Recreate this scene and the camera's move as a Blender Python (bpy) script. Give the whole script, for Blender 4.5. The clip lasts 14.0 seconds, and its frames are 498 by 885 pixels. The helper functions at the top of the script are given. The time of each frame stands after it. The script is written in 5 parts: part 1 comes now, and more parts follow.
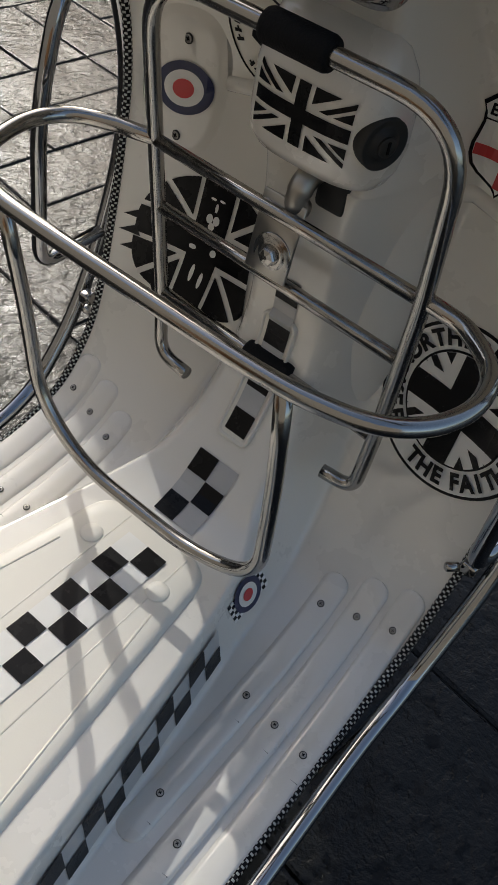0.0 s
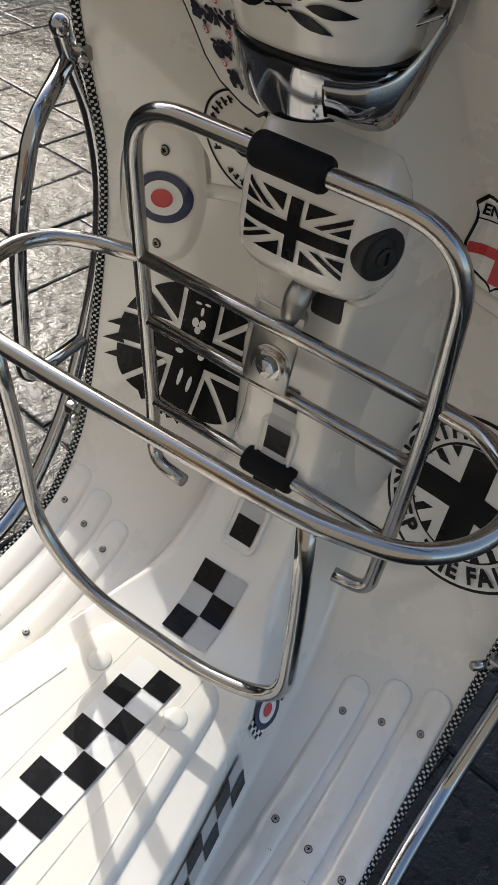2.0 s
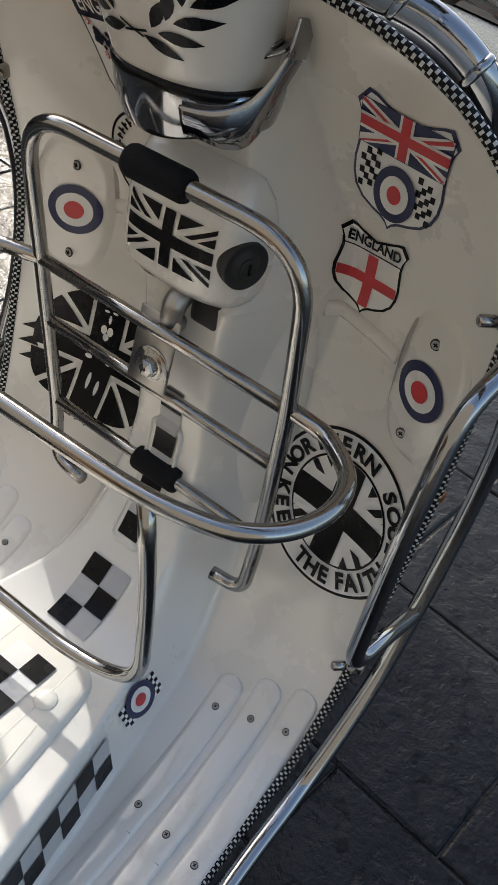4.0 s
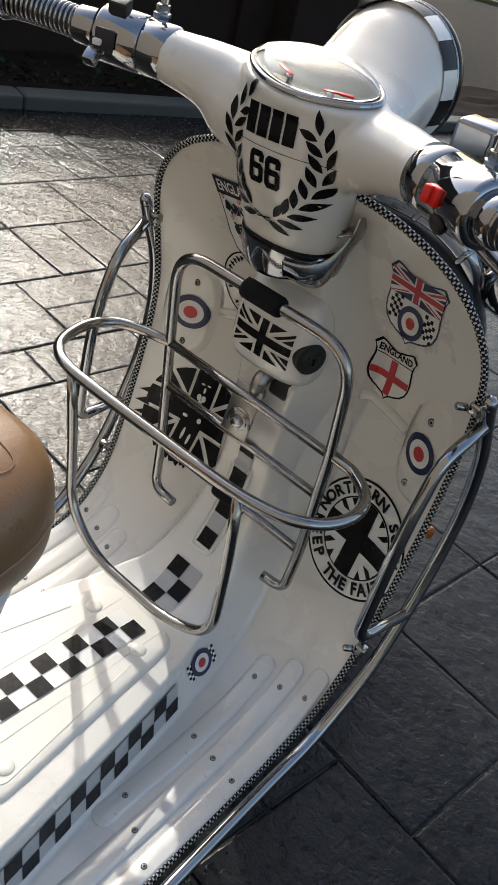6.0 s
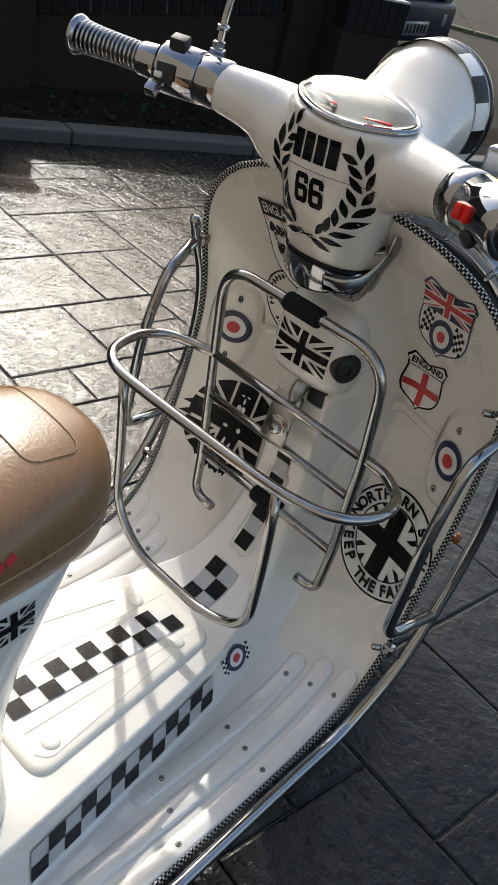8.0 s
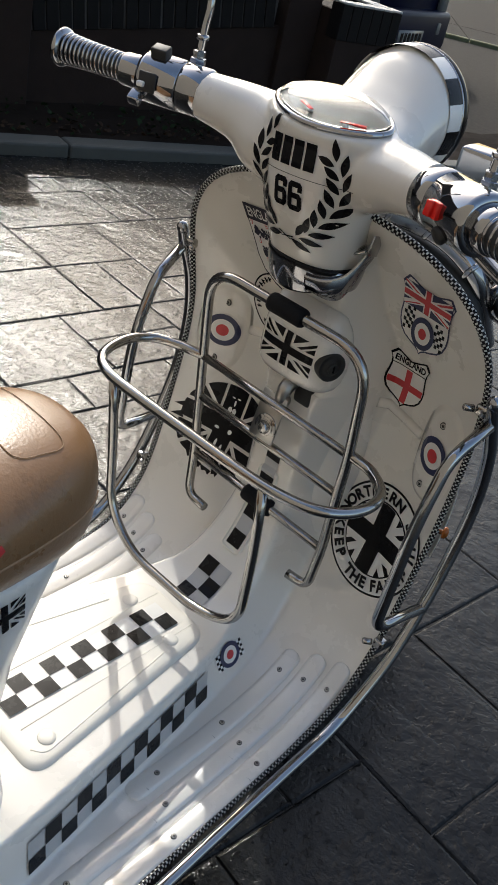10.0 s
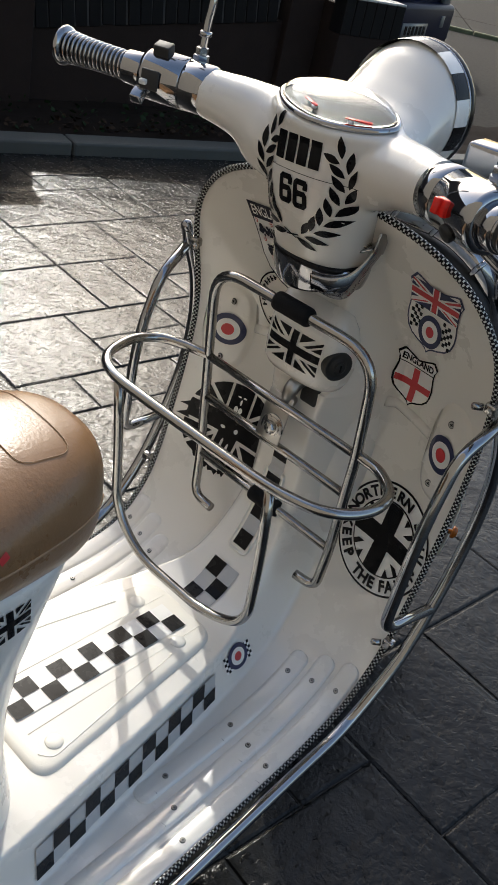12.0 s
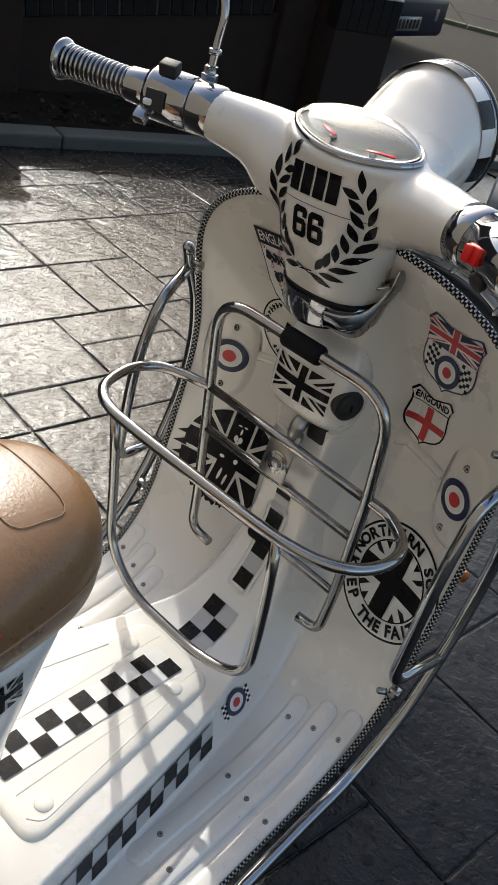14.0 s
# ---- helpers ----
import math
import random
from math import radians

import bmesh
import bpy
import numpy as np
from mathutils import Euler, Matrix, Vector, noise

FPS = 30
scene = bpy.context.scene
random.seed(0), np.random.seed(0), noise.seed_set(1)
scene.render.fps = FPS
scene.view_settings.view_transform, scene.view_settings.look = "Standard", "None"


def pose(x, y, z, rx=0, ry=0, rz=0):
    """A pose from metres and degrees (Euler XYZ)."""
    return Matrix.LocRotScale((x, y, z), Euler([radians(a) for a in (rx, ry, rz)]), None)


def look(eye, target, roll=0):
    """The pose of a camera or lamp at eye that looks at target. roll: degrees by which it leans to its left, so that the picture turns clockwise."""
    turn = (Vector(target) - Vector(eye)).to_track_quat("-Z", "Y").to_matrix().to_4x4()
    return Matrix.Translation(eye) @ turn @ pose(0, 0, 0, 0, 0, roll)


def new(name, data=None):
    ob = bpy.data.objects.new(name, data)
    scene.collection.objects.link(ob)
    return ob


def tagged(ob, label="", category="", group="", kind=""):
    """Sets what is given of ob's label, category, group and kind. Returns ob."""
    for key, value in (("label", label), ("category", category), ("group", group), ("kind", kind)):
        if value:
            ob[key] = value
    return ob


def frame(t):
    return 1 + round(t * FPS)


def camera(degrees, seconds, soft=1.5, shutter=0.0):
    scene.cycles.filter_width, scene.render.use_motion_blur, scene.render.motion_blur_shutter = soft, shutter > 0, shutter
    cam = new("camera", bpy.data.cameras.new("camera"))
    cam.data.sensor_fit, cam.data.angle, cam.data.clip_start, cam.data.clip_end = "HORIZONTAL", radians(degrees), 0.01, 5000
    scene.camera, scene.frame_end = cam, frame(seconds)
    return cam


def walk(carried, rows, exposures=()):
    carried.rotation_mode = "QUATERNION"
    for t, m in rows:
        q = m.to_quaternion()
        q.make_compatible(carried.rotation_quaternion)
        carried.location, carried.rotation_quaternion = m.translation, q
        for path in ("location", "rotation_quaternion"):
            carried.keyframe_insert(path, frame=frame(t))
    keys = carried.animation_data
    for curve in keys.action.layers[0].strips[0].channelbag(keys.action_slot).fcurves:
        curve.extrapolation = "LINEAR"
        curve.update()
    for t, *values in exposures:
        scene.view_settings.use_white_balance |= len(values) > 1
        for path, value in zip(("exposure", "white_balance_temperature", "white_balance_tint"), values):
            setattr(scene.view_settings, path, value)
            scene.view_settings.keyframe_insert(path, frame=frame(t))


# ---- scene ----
cam = camera(31.6, 14.0, soft=0.95)
METRES, EYE, TILT, LEAN, TURN = 0.9, 0.97, -47.5, -8.0, 40.0
BX, BY = 0.312, 0.0
ROWS = [
    (0.0, 0.0, 0.0, 0.0, 0.0, 0.0, 0.0),
    (0.5, -0.0124, 0.0172, 0.0258, -2.81, 0.11, 2.5),
    (1.0, -0.0332, 0.03, 0.0488, -1.76, 1.87, 3.27),
    (1.5, -0.0402, 0.0303, 0.0545, -1.4, 2.62, 3.71),
    (2.0, -0.031, 0.0261, 0.0577, -1.86, 3.3, 4.62),
    (2.5, -0.0107, 0.0471, 0.0259, -3.04, 2.85, 5.66),
    (2.7, 0.0156, 0.0644, 0.011, -4.02, 2.24, 6.08),
    (4.8, 0.0611, -0.1456, 0.0178, -2.67, 9.62, -3.3),
    (5.0, 0.0615, -0.1823, 0.0135, -2.5, 10.42, -4.11),
    (5.5, 0.048, -0.2521, -0.0241, -2.06, 12.53, -5.23),
    (6.0, 0.0058, -0.3811, -0.1191, -2.54, 12.54, -4.63),
    (6.5, -0.0236, -0.4208, -0.1602, -3.01, 12.68, -5.43),
    (7.0, -0.0124, -0.4457, -0.1706, -2.44, 13.13, -5.77),
    (7.5, -0.0087, -0.4388, -0.1689, -1.45, 14.01, -6.3),
    (7.7, -0.0076, -0.4384, -0.1736, -1.26, 14.5, -6.51),
    (10.0, 0.0227, -0.4623, -0.1989, -0.38, 15.36, -5.51),
    (10.5, 0.0244, -0.462, -0.1956, -0.36, 15.49, -5.06),
    (11.0, 0.0258, -0.4549, -0.1962, -0.6, 15.24, -5.16),
    (11.5, 0.0161, -0.4512, -0.19, -0.48, 14.98, -5.21),
    (12.0, 0.0215, -0.4538, -0.1898, 0.12, 15.03, -5.2),
    (12.5, 0.0083, -0.4758, -0.2008, 0.76, 15.58, -5.94),
    (13.0, 0.0095, -0.4687, -0.1907, 0.25, 16.01, -6.44),
    (13.5, -0.0176, -0.4445, -0.1665, -0.42, 15.55, -6.21),
    (14.0, -0.0129, -0.4083, -0.109, -1.09, 14.37, -5.72),
]
walk(cam, [(t, pose(BX, BY, EYE, TILT, LEAN, TURN) @ pose(METRES * x, METRES * y, METRES * z, 90 + pitch, roll, yaw)) for t, x, y, z, yaw, pitch, roll in ROWS],
     exposures=[(0.0, -0.30, 6780, 7), (0.5, 0.26, 6780, 7), (1.2, 0.42, 6780, 7), (5.0, 0.48, 6780, 7), (5.6, 0.28, 6780, 7), (7.5, 0.40, 6780, 7), (10.0, 0.26, 6780, 7), (14.0, 0.26, 6780, 7)])

# ---- light ----
SUN_AZ, SUN_EL = 57.0, 36.0
to_sun = Vector((-math.sin(radians(SUN_AZ)) * math.cos(radians(SUN_EL)), math.cos(radians(SUN_AZ)) * math.cos(radians(SUN_EL)), math.sin(radians(SUN_EL))))
world = bpy.data.worlds.new("world")
scene.world = world
world.use_nodes = True
wn = world.node_tree
sky = wn.nodes.new("ShaderNodeTexSky")
sky.sky_type = "NISHITA"
sky.sun_disc = False
sky.dust_density = 3.0
sky.sun_elevation = radians(SUN_EL)
sky.sun_rotation = radians(360 - SUN_AZ)
wn.links.new(sky.outputs[0], wn.nodes["Background"].inputs[0])
wn.nodes["Background"].inputs[1].default_value = 0.222
sun_data = bpy.data.lights.new("sun", "SUN")
sun_data.energy = 2.2
sun_data.angle = radians(0.5)
sun_data.color = (1.0, 0.995, 0.982)
sun = new("sun", sun_data)
sun.matrix_world = look(to_sun * 20, (0, 0, 0))


# ---- materials ----
def material(name, color, rough=0.5, metal=0.0, coat=0.0, coat_rough=0.05, bump=0.0, bump_scale=200.0, vary=0.0, vary_scale=8.0, rough_vary=0.0, spec=0.5):
    m = bpy.data.materials.new(name)
    m.use_nodes = True
    nt = m.node_tree
    b = nt.nodes["Principled BSDF"]
    b.inputs["Base Color"].default_value = (*color, 1)
    b.inputs["Roughness"].default_value = rough
    b.inputs["Metallic"].default_value = metal
    b.inputs["Coat Weight"].default_value = coat
    b.inputs["Coat Roughness"].default_value = coat_rough
    b.inputs["Specular IOR Level"].default_value = spec
    co = nt.nodes.new("ShaderNodeTexCoord")
    if vary or rough_vary:
        n = nt.nodes.new("ShaderNodeTexNoise")
        n.inputs["Scale"].default_value = vary_scale
        n.inputs["Detail"].default_value = 6
        n.inputs["Roughness"].default_value = 0.65
        nt.links.new(co.outputs["Object"], n.inputs["Vector"])
        if vary:
            ramp = nt.nodes.new("ShaderNodeMix")
            ramp.data_type = "RGBA"
            ramp.inputs["A"].default_value = (*[c * (1 - vary) for c in color], 1)
            ramp.inputs["B"].default_value = (*[min(1, c * (1 + vary)) for c in color], 1)
            nt.links.new(n.outputs["Fac"], ramp.inputs["Factor"])
            nt.links.new(ramp.outputs["Result"], b.inputs["Base Color"])
        if rough_vary:
            mr = nt.nodes.new("ShaderNodeMapRange")
            mr.inputs["From Min"].default_value = 0.3
            mr.inputs["From Max"].default_value = 0.7
            mr.inputs["To Min"].default_value = max(0.0, rough - rough_vary)
            mr.inputs["To Max"].default_value = rough + rough_vary
            nt.links.new(n.outputs["Fac"], mr.inputs["Value"])
            nt.links.new(mr.outputs["Result"], b.inputs["Roughness"])
    if bump:
        n2 = nt.nodes.new("ShaderNodeTexNoise")
        n2.inputs["Scale"].default_value = bump_scale
        n2.inputs["Detail"].default_value = 4
        nt.links.new(co.outputs["Object"], n2.inputs["Vector"])
        bp = nt.nodes.new("ShaderNodeBump")
        bp.inputs["Strength"].default_value = bump
        bp.inputs["Distance"].default_value = 0.002
        nt.links.new(n2.outputs["Fac"], bp.inputs["Height"])
        nt.links.new(bp.outputs["Normal"], b.inputs["Normal"])
    return m


PAINT = material("cream_paint", (0.74, 0.713, 0.66), 0.28, coat=1.0, coat_rough=0.05, vary=0.02, vary_scale=5, rough_vary=0.03, bump=0.015, bump_scale=120)
PLASTIC = material("cream_plastic", (0.75, 0.72, 0.65), 0.42, vary=0.03, vary_scale=6, rough_vary=0.06, bump=0.05, bump_scale=600)
CHROME = material("chrome", (0.36, 0.36, 0.37), 0.06, 1.0, rough_vary=0.03, vary_scale=30)
STEEL = material("stainless_tube", (0.40, 0.385, 0.365), 0.16, 1.0, rough_vary=0.06, vary_scale=40, bump=0.02, bump_scale=300)
STEEL_PLATE = material("steel_plate", (0.42, 0.40, 0.37), 0.36, 1.0, vary=0.08, vary_scale=30, rough_vary=0.08)
RUBBER = material("black_rubber", (0.018, 0.018, 0.018), 0.6, bump=0.1, bump_scale=400, vary=0.2, vary_scale=40)
FOAM = material("black_foam", (0.007, 0.007, 0.008), 0.8, spec=0.2, bump=0.5, bump_scale=500, vary=0.2, vary_scale=80)
BLACK = material("black_vinyl", (0.006, 0.006, 0.007), 0.26, spec=0.17, vary=0.15, vary_scale=20, rough_vary=0.06)
WHITE = material("white_vinyl", (0.78, 0.77, 0.74), 0.3, vary=0.04, vary_scale=15)
GREY = material("silver_vinyl", (0.44, 0.44, 0.44), 0.35, vary=0.05, vary_scale=20)
RED = material("red_vinyl", (0.55, 0.035, 0.04), 0.3, vary=0.06, vary_scale=20)
NAVY = material("navy_vinyl", (0.010, 0.009, 0.022), 0.3, vary=0.08, vary_scale=20)
BLUE = material("blue_vinyl", (0.011, 0.016, 0.068), 0.3, vary=0.08, vary_scale=20)
RED_PLASTIC = material("red_plastic", (0.75, 0.02, 0.015), 0.25, vary=0.05, vary_scale=60)
AMBER = material("amber_plastic", (0.26, 0.07, 0.006), 0.2, vary=0.06, vary_scale=60)
TRIM_LIGHT = material("silver_check", (0.50, 0.50, 0.48), 0.3, vary=0.1, vary_scale=60)
LEATHER = material("brown_leather", (0.235, 0.125, 0.056), 0.33, bump=0.22, bump_scale=260, vary=0.12, vary_scale=14, rough_vary=0.08)
STITCH = material("thread", (0.33, 0.20, 0.11), 0.6, vary=0.1, vary_scale=90)
DIAL = material("dial_face", (0.05, 0.053, 0.051), 0.6, spec=0.15, vary=0.04, vary_scale=30)
SOIL = material("soil", (0.016, 0.011, 0.008), 0.95, spec=0.1, bump=1.0, bump_scale=30, vary=0.4, vary_scale=12)
LEAF = material("leaf", (0.012, 0.024, 0.009), 0.7, spec=0.1, vary=0.35, vary_scale=20)
DEAD_LEAF = material("dead_leaf", (0.034, 0.021, 0.013), 0.8, spec=0.1, vary=0.3, vary_scale=20)
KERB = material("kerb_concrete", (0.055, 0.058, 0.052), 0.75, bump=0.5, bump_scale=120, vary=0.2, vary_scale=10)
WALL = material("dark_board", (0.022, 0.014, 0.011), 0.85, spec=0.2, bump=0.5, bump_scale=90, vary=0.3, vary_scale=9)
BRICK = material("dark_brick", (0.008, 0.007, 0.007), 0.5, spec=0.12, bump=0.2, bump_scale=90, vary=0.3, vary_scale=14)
# pale colour stands for sun glare on the dark brick tops
TOP_GLARE = material("brick_top_glare", (0.42, 0.41, 0.38), 0.6, bump=0.3, bump_scale=140, vary=0.15, vary_scale=20)
PALE_PLASTIC = material("pale_plastic", (0.12, 0.12, 0.115), 0.3, vary=0.1, vary_scale=20)
MOSS_KERB = material("mossy_concrete", (0.115, 0.115, 0.055), 0.9, bump=0.6, bump_scale=60, vary=0.5, vary_scale=9)
MORTAR = material("mortar", (0.05, 0.046, 0.043), 0.9, bump=0.4, bump_scale=120, vary=0.2, vary_scale=30)
CAR_BLUE = material("dark_blue_paint", (0.003, 0.0055, 0.022), 0.4, spec=0.1, vary=0.1, vary_scale=4)
RENDERED = material("rendered_wall", (0.44, 0.39, 0.32), 0.85, bump=0.6, bump_scale=60, vary=0.1, vary_scale=3)
SKY_BLOCK = material("brown_brickwork", (0.075, 0.05, 0.04), 0.85, bump=0.5, bump_scale=40, vary=0.25, vary_scale=5)
ASPHALT = material("asphalt", (0.024, 0.021, 0.018), 0.9, spec=0.1, bump=0.8, bump_scale=60, vary=0.9, vary_scale=24)


def slate(name, base, rough):
    """Wet stamped stone: dark, with two scales of relief and uneven sheen."""
    m = bpy.data.materials.new(name)
    m.use_nodes = True
    nt = m.node_tree
    b = nt.nodes["Principled BSDF"]
    co = nt.nodes.new("ShaderNodeTexCoord")
    geo = nt.nodes.new("ShaderNodeNewGeometry")
    big = nt.nodes.new("ShaderNodeTexNoise")
    big.inputs["Scale"].default_value = 6
    big.inputs["Detail"].default_value = 7
    big.inputs["Roughness"].default_value = 0.68
    big.inputs["Distortion"].default_value = 0.15
    nt.links.new(geo.outputs["Position"], big.inputs["Vector"])
    fine = nt.nodes.new("ShaderNodeTexNoise")
    fine.inputs["Scale"].default_value = 60
    fine.inputs["Detail"].default_value = 5
    nt.links.new(geo.outputs["Position"], fine.inputs["Vector"])
    mix = nt.nodes.new("ShaderNodeMix")
    mix.data_type = "RGBA"
    mix.inputs["A"].default_value = (*[c * 0.5 for c in base], 1)
    mix.inputs["B"].default_value = (*[c * 2.1 for c in base], 1)
    nt.links.new(big.outputs["Fac"], mix.inputs["Factor"])
    spots = nt.nodes.new("ShaderNodeTexNoise")
    spots.inputs["Scale"].default_value = 34
    spots.inputs["Detail"].default_value = 5
    spots.inputs["Roughness"].default_value = 0.6
    nt.links.new(geo.outputs["Position"], spots.inputs["Vector"])
    wet = nt.nodes.new("ShaderNodeMapRange")
    wet.inputs["From Min"].default_value = 0.55
    wet.inputs["From Max"].default_value = 0.62
    nt.links.new(spots.outputs["Fac"], wet.inputs["Value"])
    damp = nt.nodes.new("ShaderNodeMix")
    damp.data_type = "RGBA"
    damp.inputs["B"].default_value = (*[c * 0.25 for c in base], 1)
    nt.links.new(wet.outputs["Result"], damp.inputs["Factor"])
    nt.links.new(mix.outputs["Result"], damp.inputs["A"])
    nt.links.new(damp.outputs["Result"], b.inputs["Base Color"])
    mr = nt.nodes.new("ShaderNodeMapRange")
    mr.inputs["From Min"].default_value = 0.3
    mr.inputs["From Max"].default_value = 0.7
    mr.inputs["To Min"].default_value = rough - 0.06
    mr.inputs["To Max"].default_value = rough + 0.15
    nt.links.new(fine.outputs["Fac"], mr.inputs["Value"])
    nt.links.new(mr.outputs["Result"], b.inputs["Roughness"])
    b1 = nt.nodes.new("ShaderNodeBump")
    b1.inputs["Strength"].default_value = 0.5
    b1.inputs["Distance"].default_value = 0.02
    nt.links.new(big.outputs["Fac"], b1.inputs["Height"])
    b2 = nt.nodes.new("ShaderNodeBump")
    b2.inputs["Strength"].default_value = 0.12
    b2.inputs["Distance"].default_value = 0.004
    nt.links.new(fine.outputs["Fac"], b2.inputs["Height"])
    nt.links.new(b1.outputs["Normal"], b2.inputs["Normal"])
    pit = nt.nodes.new("ShaderNodeTexNoise")
    pit.inputs["Scale"].default_value = 46
    pit.inputs["Detail"].default_value = 3
    nt.links.new(geo.outputs["Position"], pit.inputs["Vector"])
    edge = nt.nodes.new("ShaderNodeMapRange")
    edge.inputs["From Min"].default_value = 0.56
    edge.inputs["From Max"].default_value = 0.62
    nt.links.new(pit.outputs["Fac"], edge.inputs["Value"])
    b3 = nt.nodes.new("ShaderNodeBump")
    b3.inputs["Strength"].default_value = 0.2
    b3.inputs["Distance"].default_value = 0.003
    b3.invert = True
    nt.links.new(edge.outputs["Result"], b3.inputs["Height"])
    nt.links.new(b2.outputs["Normal"], b3.inputs["Normal"])
    nt.links.new(b3.outputs["Normal"], b.inputs["Normal"])
    b.inputs["Specular IOR Level"].default_value = 0.19
    return m


SLATE = slate("stamped_slate", (0.009, 0.0093, 0.0093), 0.165)
JOINT = slate("joint", (0.008, 0.008, 0.008), 0.16)


def glass(name, rough=0.02):
    m = bpy.data.materials.new(name)
    m.use_nodes = True
    b = m.node_tree.nodes["Principled BSDF"]
    b.inputs["Base Color"].default_value = (0.95, 0.96, 0.96, 1)
    b.inputs["Roughness"].default_value = rough
    b.inputs["Transmission Weight"].default_value = 1.0
    b.inputs["IOR"].default_value = 1.3
    return m


GLASS = glass("clear_plastic")


# ---- mesh helpers ----
def link_mesh(name, bm, mat, smooth=True):
    me = bpy.data.meshes.new(name)
    bm.to_mesh(me)
    bm.free()
    for m in (mat if isinstance(mat, (list, tuple)) else [mat]):
        me.materials.append(m)
    if smooth:
        me.shade_smooth()
    return new(name, me)


def part(name, bm, mat, parent, label="", smooth=True):
    ob = link_mesh(name, bm, mat, smooth)
    ob.parent = parent
    if label:
        ob["label"] = label
    return ob


def grid_bm(rows, closed_u=False, caps=False, mat_of=None):
    """Skin a grid of points: rows of equal length; closed_u joins each row's end to its start."""
    bm = bmesh.new()
    vs = [[bm.verts.new(p) for p in r] for r in rows]
    n = len(rows[0])
    for i in range(len(rows) - 1):
        for j in range(n if closed_u else n - 1):
            k = (j + 1) % n
            f = bm.faces.new((vs[i][j], vs[i][k], vs[i + 1][k], vs[i + 1][j]))
            if mat_of:
                f.material_index = mat_of(i, j)
    if caps:
        bm.faces.new(vs[0][::-1])
        bm.faces.new(vs[-1])
    bmesh.ops.recalc_face_normals(bm, faces=bm.faces)
    return bm


def rounded(points, radius, n=7):
    """A polyline with its corners rounded off; radius: one value, or one for each inner corner."""
    pts = [Vector(p) for p in points]
    out = [pts[0]]
    for i in range(1, len(pts) - 1):
        r = radius[i - 1] if isinstance(radius, (list, tuple)) else radius
        a, p, c = pts[i - 1], pts[i], pts[i + 1]
        la, lc = (a - p).length, (c - p).length
        d = min(r, la * 0.49, lc * 0.49)
        s, e = p + (a - p) * (d / la), p + (c - p) * (d / lc)
        for k in range(n + 1):
            t = k / n
            out.append(s * (1 - t) ** 2 + p * 2 * t * (1 - t) + e * t * t)
    out.append(pts[-1])
    return out


def spline(points, n=8, closed=False):
    """Catmull-Rom through the points."""
    pts = [Vector(p) for p in points]
    m = len(pts)
    out = []
    for i in range(m if closed else m - 1):
        if closed:
            a, b, c, d = pts[(i - 1) % m], pts[i], pts[(i + 1) % m], pts[(i + 2) % m]
        else:
            a, b, c, d = pts[max(i - 1, 0)], pts[i], pts[i + 1], pts[min(i + 2, m - 1)]
        for k in range(n):
            t = k / n
            out.append(0.5 * (2 * b + (c - a) * t + (2 * a - 5 * b + 4 * c - d) * t * t + (3 * b - a - 3 * c + d) * t ** 3))
    if not closed:
        out.append(pts[-1])
    return out


def tube_bm(path, r, seg=14, closed=False, mat_of=None, squash=1.0, caps=True):
    """A round bar along a path; r: a radius or one for each point."""
    pts = [Vector(p) for p in path]
    n = len(pts)
    rows = []
    up = None
    for i, p in enumerate(pts):
        if closed:
            t = (pts[(i + 1) % n] - pts[i - 1]).normalized()
        else:
            t = (pts[min(i + 1, n - 1)] - pts[max(i - 1, 0)]).normalized()
        if up is None:
            up = t.orthogonal().normalized()
        up = (up - t * up.dot(t)).normalized()
        side = t.cross(up)
        rr = r[i] if isinstance(r, (list, tuple)) else r
        rows.append([p + up * (rr * math.cos(2 * math.pi * j / seg)) + side * (rr * squash * math.sin(2 * math.pi * j / seg)) for j in range(seg)])
    if closed:
        rows.append(rows[0])
        bm = grid_bm(rows, True, False, mat_of)
        bmesh.ops.remove_doubles(bm, verts=bm.verts, dist=1e-6)
        return bm
    return grid_bm(rows, True, caps, mat_of)


def turned_bm(profile, m=None, seg=32):
    """A turned solid about z: profile of (radius, height), then moved by m."""
    rows = [[Vector((r * math.cos(2 * math.pi * j / seg), r * math.sin(2 * math.pi * j / seg), h)) for j in range(seg)] for r, h in profile]
    bm = grid_bm(rows, True, True)
    if m is not None:
        bm.transform(m)
    return bm


def block_bm(size, m=None, bevel=0.0, seg=3):
    bm = bmesh.new()
    bmesh.ops.create_cube(bm, size=1, matrix=Matrix.Diagonal((*size, 1)))
    if bevel:
        bmesh.ops.bevel(bm, geom=list(bm.edges), offset=bevel, segments=seg, profile=0.5, affect="EDGES", clamp_overlap=True)
    if m is not None:
        bm.transform(m)
    return bm


def joined(*bms):
    out = bmesh.new()
    for b in bms:
        me = bpy.data.meshes.new("tmp")
        b.to_mesh(me)
        b.free()
        out.from_mesh(me)
        bpy.data.meshes.remove(me)
    return out


def facing(origin, normal, upward=(0, 0, 1)):
    """A frame at origin: x to the right, y up, z out along the normal."""
    z = Vector(normal).normalized()
    x = Vector(upward).cross(z).normalized()
    y = z.cross(x)
    return Matrix.Translation(origin) @ Matrix((x, y, z)).transposed().to_4x4()


def sweep_smooth(values, sigma):
    k = np.exp(-0.5 * (np.arange(-3 * sigma, 3 * sigma + 1) / sigma) ** 2)
    k /= k.sum()
    padded = np.pad(values, 3 * sigma, mode="edge")
    return np.convolve(padded, k, "valid")

